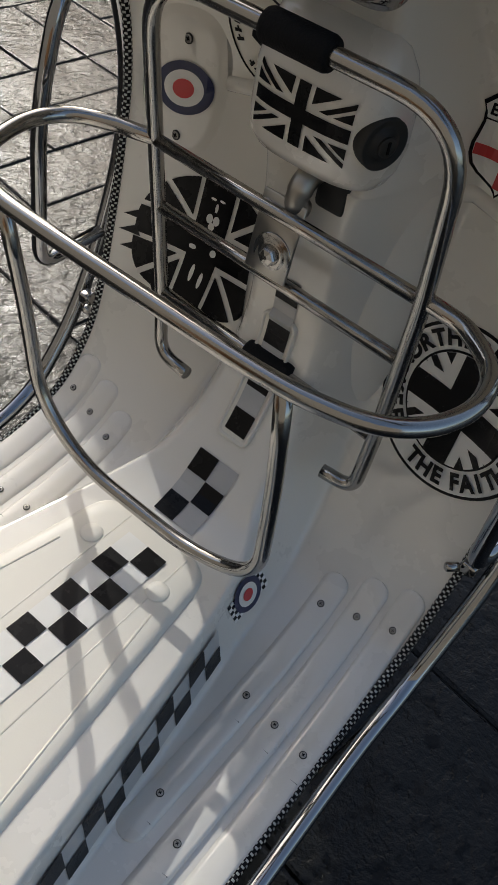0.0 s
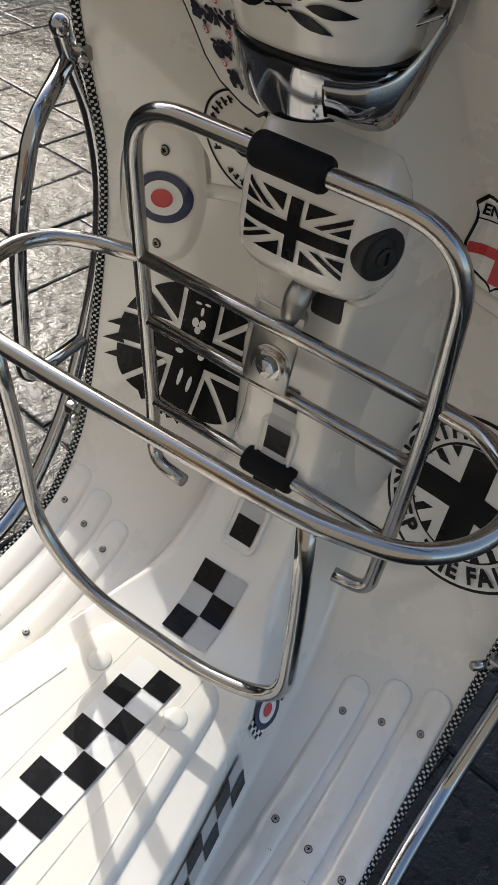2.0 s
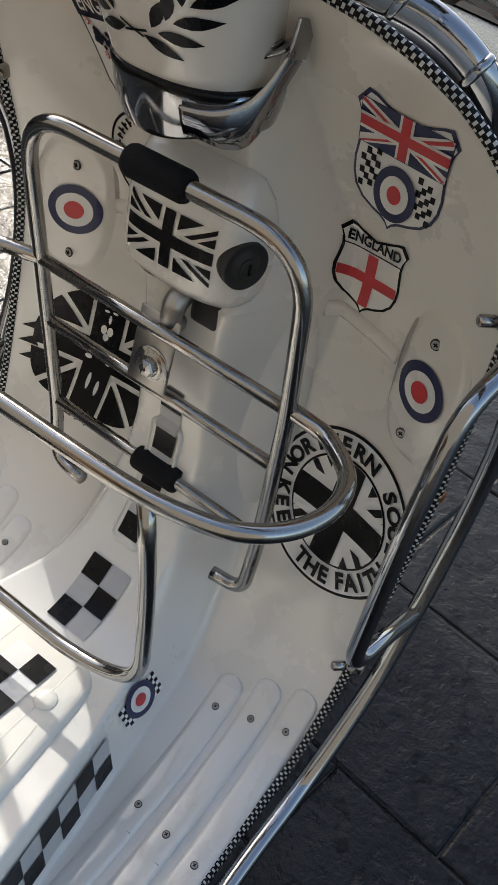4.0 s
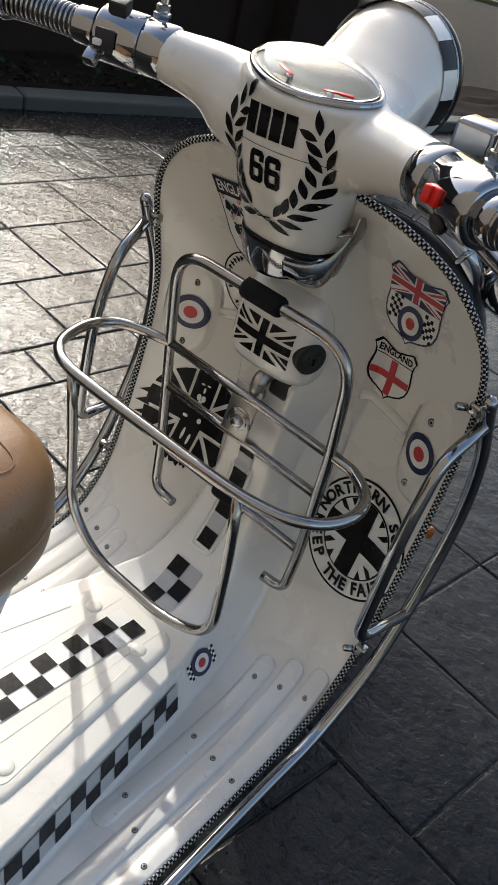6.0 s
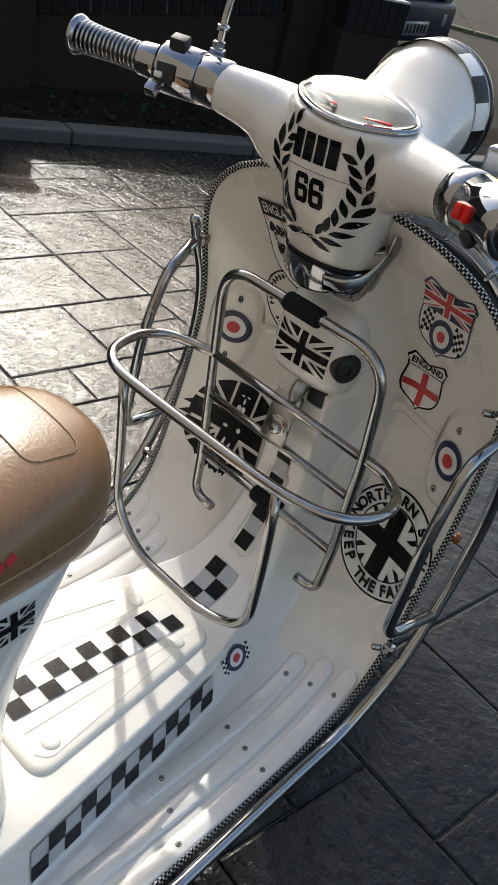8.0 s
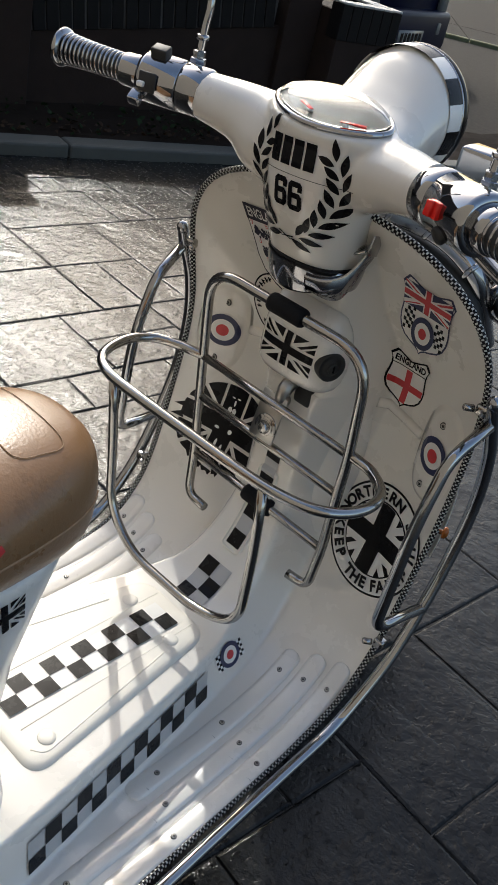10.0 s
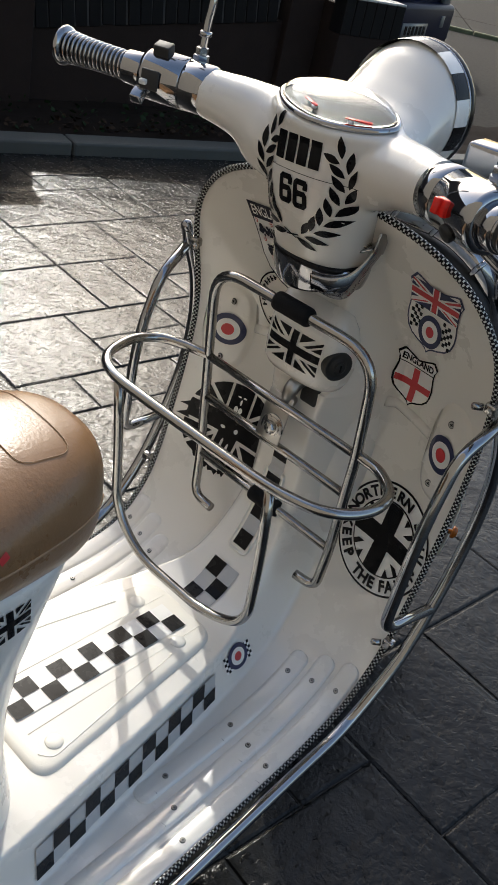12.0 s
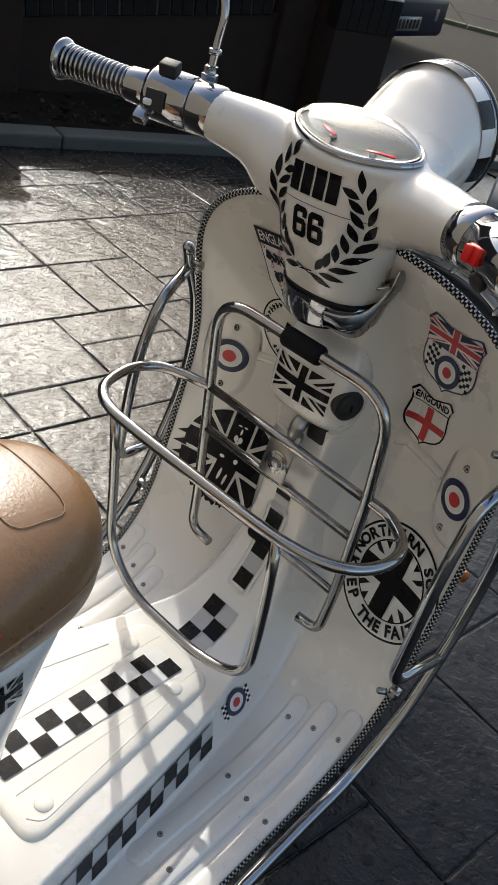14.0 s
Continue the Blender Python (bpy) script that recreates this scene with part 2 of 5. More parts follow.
# ---- the ground ----
def build_ground():
    bm = bmesh.new()
    bmesh.ops.create_grid(bm, x_segments=2, y_segments=2, size=400)
    ob = link_mesh("ground", bm, JOINT, False)
    ob.location.z = -0.0036
    return tagged(ob, "dark wet joints and bed of the paving", "ground", kind="structure")


ground = build_ground()

# ---- the scooter ----
scooter = new("scooter")
tagged(scooter, "cream white scooter with stickers, chrome bars and brown seat", "scooter")
scooter.empty_display_size = 0.1

# profile of floor and leg shield: y, z, rim set back, half width, spine depth, flat half width, foot half width
STATIONS = [
    (-0.3, 0.208, 0, 0.266, 0.092, 0.2, 0.222),
    (-0.05, 0.211, 0, 0.259, 0.087, 0.163, 0.181),
    (0.08, 0.214, 0, 0.251, 0.083, 0.143, 0.16),
    (0.2, 0.216, 0, 0.243, 0.08, 0.122, 0.141),
    (0.3, 0.219, 0, 0.238, 0.077, 0.105, 0.125),
    (0.38, 0.226, 0, 0.236, 0.07, 0.09, 0.112),
    (0.43, 0.238, 0, 0.236, 0.067, 0.08, 0.107),
    (0.47, 0.255, 0, 0.237, 0.066, 0.066, 0.102),
    (0.505, 0.284, -0.008, 0.237, 0.068, 0.05, 0.098),
    (0.535, 0.32, -0.014, 0.237, 0.065, 0.044, 0.092),
    (0.562, 0.365, -0.026, 0.238, 0.064, 0.04, 0.086),
    (0.585, 0.41, -0.04, 0.239, 0.07, 0.036, 0.084),
    (0.603, 0.46, -0.05, 0.239, 0.078, 0.034, 0.084),
    (0.612, 0.52, -0.05, 0.24, 0.088, 0.034, 0.086),
    (0.623, 0.58, -0.055, 0.24, 0.102, 0.036, 0.09),
    (0.629, 0.64, -0.063, 0.241, 0.107, 0.042, 0.096),
    (0.607, 0.7, -0.055, 0.244, 0.089, 0.044, 0.098),
    (0.581, 0.75, -0.043, 0.243, 0.063, 0.036, 0.068),
    (0.563, 0.78, -0.033, 0.236, 0.047, 0.036, 0.068),
    (0.546, 0.806, -0.024, 0.221, 0.031, 0.034, 0.064),
    (0.533, 0.826, -0.016, 0.202, 0.02, 0.034, 0.062),
    (0.521, 0.844, -0.009, 0.176, 0.013, 0.034, 0.06),
    (0.511, 0.858, -0.003, 0.146, 0.008, 0.034, 0.06),
    (0.506, 0.868, 0, 0.112, 0.006, 0.034, 0.058),
    (0.503, 0.874, 0, 0.078, 0.004, 0.026, 0.05),
    (0.5015, 0.8775, 0, 0.04, 0.002, 0.014, 0.026),
    (0.501, 0.879, 0, 0.008, 0, 0.004, 0.006),
]


def dense_profile():
    st = np.array(STATIONS)
    step = np.hypot(np.diff(st[:, 0]), np.diff(st[:, 1]))
    s = np.concatenate([[0], np.cumsum(step)])
    f = np.concatenate([np.arange(0, s[-1], 0.004), [s[-1]]])
    cols = [np.interp(f, s, st[:, k]) for k in range(7)]
    soft = [sweep_smooth(c, 5) for c in cols]
    tail = np.clip((f - (s[-1] - 0.10)) / 0.05, 0, 1)
    cols = [a * (1 - tail) + b * tail for a, b in zip(soft, cols)]
    return np.array(cols).T


PROFILE = dense_profile()
TANGENT = np.gradient(PROFILE[:, :2], axis=0)
TANGENT /= np.linalg.norm(TANGENT, axis=1)[:, None]


def shell_point(i, x, lift=0.0):
    """The bodywork's skin at station i and offset x from the middle."""
    y, z, back, w, d, a, b = PROFILE[i]
    ty, tz = TANGENT[i]
    ny, nz = -tz, ty
    u = min(abs(x) / max(w, 1e-4), 1.0)
    k = min(max((b - abs(x)) / max(b - a, 1e-4), 0.0), 1.0)
    k = k * k * (3 - 2 * k)
    h = d * k + lift
    return Vector((x, y + back * u ** 3 + ny * h, z + nz * h))


def shell_at_y(y):
    """Index of the floor station at y."""
    return int(np.argmin(np.abs(PROFILE[:205, 0] - y)))


def build_shell():
    us = np.linspace(-1, 1, 201)
    rows = [[shell_point(i, u * PROFILE[i, 3]) for u in us] for i in range(len(PROFILE))]
    bm = grid_bm(rows)
    bm.faces.ensure_lookup_table()
    bm.normal_update()
    if bm.faces[10].normal.z < 0:
        bmesh.ops.reverse_faces(bm, faces=bm.faces)
    ob = part("leg_shield", bm, PAINT, scooter, "glossy cream white leg shield and floor in one moulding")
    so = ob.modifiers.new("thick", "SOLIDIFY")
    so.thickness = 0.004
    so.offset = -1
    return ob


leg_shield = build_shell()


def rim_path(side, lift=0.0, out=0.0, start=-0.30, end_trim=0):
    pts = []
    for i in range(len(PROFILE) - end_trim):
        if PROFILE[i, 0] < start and PROFILE[i, 1] < 0.25:
            continue
        p = shell_point(i, side * PROFILE[i, 3], lift)
        p.x += side * out
        pts.append(p)
    return pts


def resample(path, step):
    d = [0.0]
    for a, b in zip(path, path[1:]):
        d.append(d[-1] + (b - a).length)
    arr = np.array([tuple(p) for p in path])
    n = max(2, int(round(d[-1] / step)))
    f = np.linspace(0, d[-1], n + 1)
    return [Vector(v) for v in np.stack([np.interp(f, d, arr[:, k]) for k in range(3)], axis=1)]


def build_trim():
    left, right = rim_path(-1), rim_path(1)
    whole = resample(left + right[::-1], 0.00105)
    bm = tube_bm(whole, 0.0042, 8, mat_of=lambda i, j: (i // 3 + j) % 2 if i % 3 != 2 else 0)
    part("edge_trim", bm, [BLACK, TRIM_LIGHT], scooter, "black and silver chequered edge trim")


build_trim()


# ---- front rack ----
def build_rack():
    rack = new("front_rack")
    rack.parent = scooter
    rack["label"] = "polished stainless folding front rack"
    r = 0.0068
    frame_path = rounded([(-0.086, 0.508, 0.366), (-0.128, 0.515, 0.362), (-0.137, 0.520, 0.43), (-0.136, 0.495, 0.60), (-0.128, 0.467, 0.742),
                          (0.130, 0.467, 0.742), (0.132, 0.487, 0.60), (0.122, 0.513, 0.43), (0.121, 0.508, 0.368), (0.088, 0.503, 0.370)],
                         [0.03, 0.02, 0.02, 0.052, 0.052, 0.02, 0.02, 0.03], 9)
    part("frame_tube", tube_bm(frame_path, r, 16), STEEL, rack)
    for a, b in (((-0.136, 0.494, 0.602), (0.131, 0.489, 0.602)), ((-0.137, 0.505, 0.535), (0.127, 0.499, 0.535)), ((-0.137, 0.519, 0.434), (0.122, 0.513, 0.434))):
        part("cross_bar", tube_bm([a, b], 0.0058, 14), STEEL, rack)
    loop = spline([(-0.136, 0.494, 0.603), (-0.150, 0.487, 0.604), (-0.172, 0.480, 0.604), (-0.203, 0.460, 0.604), (-0.213, 0.424, 0.604), (-0.202, 0.380, 0.604), (-0.182, 0.355, 0.604), (-0.150, 0.342, 0.604), (-0.10, 0.339, 0.604),
                   (0.0, 0.340, 0.604), (0.10, 0.342, 0.604), (0.150, 0.350, 0.604), (0.182, 0.364, 0.604), (0.204, 0.390, 0.604), (0.212, 0.424, 0.604), (0.202, 0.458, 0.604), (0.172, 0.482, 0.604), (0.150, 0.487, 0.604), (0.131, 0.490, 0.603)], 6)
    part("carrier_loop", tube_bm(loop, r, 16), STEEL, rack)
    u = rounded([(-0.144, 0.345, 0.598), (-0.142, 0.358, 0.50), (-0.132, 0.36, 0.40), (-0.075, 0.36, 0.352), (0.060, 0.36, 0.352), (0.126, 0.36, 0.385), (0.122, 0.358, 0.50), (0.118, 0.347, 0.598)], [0.05, 0.06, 0.05, 0.05, 0.045, 0.05], 9)
    part("drop_loop", tube_bm(u, 0.0064, 16), STEEL, rack)
    for x0, x1, y, z, rr in ((-0.023, 0.030, 0.467, 0.742, 0.0120), (-0.025, 0.026, 0.516, 0.434, 0.0122)):
        part("foam_sleeve", turned_bm([(rr * 0.9, -0.5 * (x1 - x0)), (rr, -0.5 * (x1 - x0) + 0.003), (rr, 0.5 * (x1 - x0) - 0.003), (rr * 0.9, 0.5 * (x1 - x0))], facing((0.5 * (x0 + x1), y, z), (1, 0, 0)), 28), FOAM, rack, "black foam sleeve")
    plate = block_bm((0.041, 0.003, 0.068), pose(-0.004, 0.494, 0.579, -9), 0.001, 1)
    part("mounting_plate", plate, STEEL_PLATE, rack, "brushed steel mounting plate")
    m = facing((-0.002, 0.492, 0.565), (0, -1, 0.1))
    part("washer", turned_bm([(0.0182, 0), (0.0186, 0.001), (0.0176, 0.0022), (0.0135, 0.0016), (0.0122, 0.0030), (0.008, 0.0032)], m, 24), STEEL, rack)
    part("bolt", turned_bm([(0.0078, 0.002), (0.0078, 0.0080), (0.0066, 0.0094), (0.0020, 0.0104)], m, 6), STEEL, rack, smooth=False)
    return rack


front_rack = build_rack()


# ---- crash bars ----
def build_crash_bars():
    for side in (-1, 1):
        bar = new("crash_bar")
        bar.parent = scooter
        bar["label"] = "chrome leg shield guard bar"
        S = lambda x, y, z: (side * x, y, z)
        front = spline([S(0.257, 0.537, 0.732), S(0.259, 0.549, 0.705), S(0.262, 0.575, 0.65), S(0.264, 0.589, 0.58), S(0.264, 0.584, 0.50), S(0.264, 0.562, 0.42), S(0.263, 0.530, 0.345),
                        S(0.260, 0.489, 0.290), S(0.257, 0.44, 0.250), S(0.256, 0.36, 0.231), S(0.262, 0.2, 0.220), S(0.272, 0.0, 0.214), S(0.281, -0.2, 0.210), S(0.285, -0.30, 0.208)], 8)
        part("edge_tube", tube_bm(front, 0.0080, 18), CHROME, bar)
        rear = rounded([S(0.259, 0.544, 0.704), S(0.250, 0.494, 0.668), S(0.251, 0.470, 0.58), S(0.252, 0.466, 0.422), S(0.264, 0.560, 0.416)], [0.022, 0.05, 0.024], 9)
        part("guard_tube", tube_bm(rear, 0.0075, 18), CHROME, bar)
        part("end_cap", turned_bm([(0.0080, -0.006), (0.0083, -0.002), (0.0080, 0.003), (0.0050, 0.007), (0.0010, 0.009)], facing(S(0.257, 0.536, 0.735), (0, -0.3, 1), (0, 1, 0)), 20), CHROME, bar)
        for y, z in ((0.546, 0.716), (0.522, 0.357)):
            part("clamp", block_bm((0.015, 0.014, 0.014), pose(side * 0.244, y, z), 0.003, 2), STEEL, bar)
            part("clamp_screw", turned_bm([(0.0045, 0), (0.0045, 0.011), (0.003, 0.0125)], facing((side * 0.236, y - 0.008, z), (-side * 0.7, -0.7, 0)), 12), STEEL, bar)


build_crash_bars()


# ---- seat and rear body ----
def build_seat():
    seat = new("seat")
    seat.parent = scooter
    seat["label"] = "brown leather seat with stitched panels"
    rows = []
    for y, half, top, low in [(0.198, 0.010, 0.6533, 0.605), (0.195, 0.036, 0.6756, 0.585), (0.186, 0.058, 0.6914, 0.572), (0.166, 0.080, 0.7015, 0.565), (0.135, 0.096, 0.704, 0.564), (0.09, 0.108, 0.706, 0.570),
                              (0.03, 0.120, 0.699, 0.578), (-0.05, 0.129, 0.69, 0.582), (-0.15, 0.136, 0.685, 0.588), (-0.30, 0.142, 0.687, 0.60), (-0.45, 0.14, 0.695, 0.61)]:
        mid, hz = (top + low) / 2, (top - low) / 2
        row = []
        for j in range(40):
            a = 2 * math.pi * j / 40
            c, s = math.cos(a), math.sin(a)
            p = 2.7
            row.append(Vector((half * math.copysign(abs(c) ** (2 / p), c), y - 0.028, mid + hz * math.copysign(abs(s) ** (2 / p), s))))
        rows.append(row)
    ob = part("cushion", grid_bm(rows, True, True), LEATHER, seat)
    sub = ob.modifiers.new("round", "SUBSURF")
    sub.levels = sub.render_levels = 2
    return seat, ob


seat, cushion = build_seat()


def build_rear_body():
    rows = []
    for z, half, front, flat in [(0.225, 0.158, 0.075, 3.0), (0.29, 0.144, 0.062, 3.0), (0.36, 0.124, 0.060, 2.8), (0.42, 0.114, 0.068, 2.7), (0.48, 0.109, 0.085, 2.6), (0.54, 0.107, 0.110, 2.6), (0.585, 0.105, 0.132, 2.5), (0.60, 0.101, 0.135, 2.5)]:
        row = []
        for j in range(33):
            a = math.pi * j / 32
            c, s = math.cos(a), math.sin(a)
            row.append(Vector((half * math.copysign(abs(c) ** (2 / flat), c), front - 0.12 + 0.12 * abs(s) ** (2 / flat), z)))
        far = Vector((-half - 0.03, -0.5, z)), Vector((half + 0.03, -0.5, z))
        rows.append([far[1]] + row + [far[0]])
    ob = part("rear_body", grid_bm(rows, True, True), PAINT, scooter, "cream rear body under the seat")
    return ob


rear_body = build_rear_body()

# ---- handlebar and headlamp ----
DASH_N = Vector((0, -0.22, 0.975)).normalized()
DASH_C = Vector((-0.002, 0.466, 0.970))


def superellipse(cx, cy, z, rx, ry, p=2.4, n=40):
    out = []
    for j in range(n):
        a = 2 * math.pi * j / n
        c, s = math.cos(a), math.sin(a)
        out.append(Vector((cx + rx * math.copysign(abs(c) ** (2 / p), c), cy + ry * math.copysign(abs(s) ** (2 / p), s), z)))
    return out


def build_cowl():
    neck = grid_bm([superellipse(cx, y, z, rx, ry) for z, cx, y, rx, ry in [
        (0.800, -0.0080, 0.511, 0.0535, 0.050), (0.835, -0.0065, 0.499, 0.0585, 0.056), (0.86, -0.0055, 0.490, 0.062, 0.060), (0.89, -0.004, 0.484, 0.067, 0.062),
        (0.92, -0.003, 0.483, 0.073, 0.063), (0.948, -0.003, 0.484, 0.080, 0.063)]], True, True)
    m = facing(DASH_C, DASH_N, (0, 1, 0))
    dash = grid_bm([[m @ p for p in superellipse(0, 0, z, rx, ry, 2.0)] for z, rx, ry in [(-0.055, 0.070, 0.046), (-0.025, 0.078, 0.050), (-0.006, 0.079, 0.0515), (-0.001, 0.078, 0.050)]], True, True)
    shell = grid_bm([[Vector((cx + q.x, y, (top + low) / 2 + q.y)) for q in superellipse(0, 0, 0, rx, (top - low) / 2, pw)] for y, cx, rx, top, low, pw in [
        (0.455, -0.002, 0.074, 0.958, 0.885, 3.2), (0.485, -0.003, 0.077, 0.964, 0.885, 3.2), (0.512, -0.004, 0.075, 0.970, 0.886, 3.0), (0.535, -0.005, 0.0725, 0.982, 0.888, 2.6), (0.558, -0.007, 0.0715, 1.001, 0.890, 2.25),
        (0.580, -0.0112, 0.0715, 1.0215, 0.8920, 2.05), (0.600, -0.0132, 0.0724, 1.0362, 0.8925, 2.0), (0.613, -0.0140, 0.0726, 1.0378, 0.8926, 2.0)]], True, True)
    rad = [0.044, 0.045, 0.046, 0.047, 0.048, 0.048, 0.0475, 0.0465, 0.046, 0.0435, 0.040, 0.037, 0.0345, 0.0325, 0.031, 0.0295, 0.0285, 0.0275, 0.027]
    arm_l = tube_bm(spline([(0.0, 0.486, 0.910), (-0.07, 0.474, 0.918), (-0.118, 0.460, 0.933), (-0.172, 0.443, 0.938)], 6), rad, 28)
    arm_r = tube_bm(spline([(0.0, 0.486, 0.912), (0.055, 0.480, 0.924), (0.104, 0.463, 0.935), (0.161, 0.439, 0.941)], 6), [0.044, 0.044, 0.044, 0.044, 0.0435, 0.043, 0.042, 0.041, 0.040, 0.0385, 0.037, 0.0355, 0.034, 0.033, 0.0315, 0.030, 0.0295, 0.0285, 0.028], 28)
    bm = joined(neck, dash, shell, arm_l, arm_r)
    ob = part("handlebar_cowl", bm, PAINT, scooter, "cream handlebar cowl with headlamp shell")
    rm = ob.modifiers.new("skin", "REMESH")
    rm.mode = "VOXEL"
    rm.voxel_size = 0.003
    rm.use_smooth_shade = True
    sm = ob.modifiers.new("soft", "SMOOTH")
    sm.factor = 0.5
    sm.iterations = 18
    return ob


cowl = build_cowl()


def build_dash():
    m = facing(DASH_C + DASH_N * 0.0005, DASH_N, (0, 1, 0))

    def oval(rx, ry, z, n=56):
        return [m @ p for p in superellipse(0, 0, z, rx, ry, 1.75, n)]

    speedo = new("speedometer")
    speedo.parent = scooter
    speedo["label"] = "oval speedometer under a clear domed lens"
    ring = grid_bm([oval(0.0735 + 0.0032 * math.cos(a), 0.0455 + 0.0032 * math.cos(a), 0.001 + 0.0035 * math.sin(a)) for a in [k * 2 * math.pi / 10 for k in range(11)]], True)
    part("bezel", ring, CHROME, speedo, "chrome bezel")
    part("dial", grid_bm([oval(0.0735, 0.0455, -0.004), oval(0.072, 0.044, 0.0012), oval(0.070, 0.042, 0.0022), oval(0.03, 0.02, 0.0022), oval(0.001, 0.001, 0.0022)], True, True), DIAL, speedo)
    dome = [(0.0725, 0.0445, 0.003), (0.069, 0.0420, 0.009), (0.060, 0.036, 0.0145), (0.044, 0.026, 0.0185), (0.02, 0.012, 0.0205), (0.004, 0.0025, 0.0209)]
    lens = part("lens", grid_bm([oval(d[0] * 0.985, d[1] * 0.98, d[2] - 0.0012) for d in dome[::-1]] + [oval(*d) for d in dome], True, True), GLASS, speedo)
    lens.visible_shadow = False
    for x, y, ang, ln in ((-0.021, -0.019, 158, 0.024), (0.043, -0.0195, 20, 0.028)):
        part("needle", block_bm((ln, 0.0036, 0.001), m @ pose(x, y, 0.0055, 0, 0, ang), 0.0003, 1), RED_PLASTIC, speedo, "red needle")
        part("needle_hub", turned_bm([(0.0034, 0.002), (0.0034, 0.0045), (0.0025, 0.005)], m @ pose(x - 0.008 * math.cos(radians(ang)), y - 0.008 * math.sin(radians(ang)), 0), 18), WHITE, speedo)
    for x, y, w, h in ((-0.018, -0.030, 0.018, 0.004), (0.030, -0.032, 0.024, 0.003)):
        part("dial_mark", block_bm((w, h, 0.0006), m @ pose(x, y, 0.0028)), BLACK, speedo, smooth=False)


build_dash()


def build_lamp():
    lamp = new("headlamp")
    lamp.parent = scooter
    lamp["label"] = "round headlamp with black rim and chequered band"
    m = facing((-0.0130, 0.602, 0.9650), (-0.05, 1, 0.03)) @ Matrix.Diagonal((0.940, 0.940, 1, 1))
    n = 24
    rows = [[m @ Vector((r * math.cos(2 * math.pi * j / (n * 2)), r * math.sin(2 * math.pi * j / (n * 2)), h)) for j in range(n * 2)] for i, (r, h) in enumerate([(0.0772, -0.006), (0.0785, 0.008), (0.0785, 0.022)])]
    part("chequered_band", grid_bm(rows, True, False, lambda i, j: (j // 3) % 2), [BLACK, WHITE], lamp, "black and white chequered tape")
    part("rim", turned_bm([(0.0780, 0.022), (0.0792, 0.024), (0.0796, 0.030), (0.078, 0.036), (0.072, 0.037)], m, 56), BLACK, lamp)
    part("chrome_ring", turned_bm([(0.0775, 0.021), (0.0793, 0.0215), (0.0793, 0.0235), (0.0775, 0.024)], m, 56), CHROME, lamp)
    part("glass", turned_bm([(0.072, 0.034), (0.062, 0.042), (0.04, 0.048), (0.001, 0.05)], m, 48), GLASS, lamp)


build_lamp()


def along(p, q, t):
    return Vector(p) * (1 - t) + Vector(q) * t


def axis_frame(p, q):
    return facing(p, Vector(q) - Vector(p), (0, 0, 1))


def build_grip(side, p, q, end):
    """Chrome switch housing and ringed grip; p: cowl end, q: start of the grip, end: outer end."""
    h = new("handlebar_end")
    h.parent = scooter
    h["label"] = "chrome switch housing and black grip with chrome rings"
    m, ln = axis_frame(p, q), (Vector(q) - Vector(p)).length
    k = 0.945 if side < 0 else 1.0
    s0, s1 = (0.26, 0.76) if side < 0 else (0.22, 0.84)
    part("collar", turned_bm([(0.0275 * k, -0.004), (0.0292 * k, -0.002), (0.0298 * k, ln * s0), (0.0285 * k, ln * s0 + 0.001)], m, 40), CHROME, h)
    part("switch_housing", turned_bm([(0.0285 * k, ln * s0 + 0.0015), (0.0302 * k, ln * s0 + 0.003), (0.0302 * k, ln * s1 - 0.006), (0.0285 * k, ln * s1), (0.0235 * k, ln * s1 + 0.001)], m, 40), CHROME, h)
    g, gl = axis_frame(q, end), (Vector(end) - Vector(q)).length
    k = 0.86 if side < 0 else 1.0
    part("throttle_sleeve", turned_bm([(0.0215 * k, ln * s1), (0.0228 * k, ln * s1 + 0.002), (0.0215 * k, ln * 1.0), (0.0205 * k, ln * 1.02)], m, 36), CHROME, h)
    part("rubber_grip", turned_bm([(0.0170 * k, 0), (0.0174 * k, 0.002), (0.0172 * k, gl - 0.004), (0.0170 * k, gl)], g, 32), RUBBER, h)
    n = 14
    for i in range(n):
        z = 0.004 + (gl - 0.012) * i / (n - 1)
        rr = (0.0187 + 0.0028 * (i / (n - 1)) ** 3) * k
        part("grip_ring", turned_bm([(rr - 0.002, z - 0.0017), (rr, z - 0.0012), (rr + 0.0006, z), (rr, z + 0.0012), (rr - 0.002, z + 0.0017)], g, 28), CHROME, h)
    part("end_flange", turned_bm([(0.019 * k, gl - 0.004), (0.0255 * k, gl - 0.001), (0.0265 * k, gl + 0.002), (0.0250 * k, gl + 0.005), (0.020 * k, gl + 0.0055), (0.004, gl + 0.004)], g, 36), CHROME, h)
    return h, m, ln


LP, LQ, LE = (-0.169, 0.4465, 0.939), (-0.267, 0.4067, 0.940), (-0.352, 0.3815, 0.940)
RP, RQ, RE = (0.156, 0.441, 0.941), (0.250, 0.400, 0.944), (0.372, 0.346, 0.948)
left_end, ml, ll = build_grip(-1, LP, LQ, LE)
right_end, mr_, lr = build_grip(1, RP, RQ, RE)


KILL_M = facing((0.189, 0.396, 0.943), (-0.41, -0.91, 0.06), (0, 0, 1))


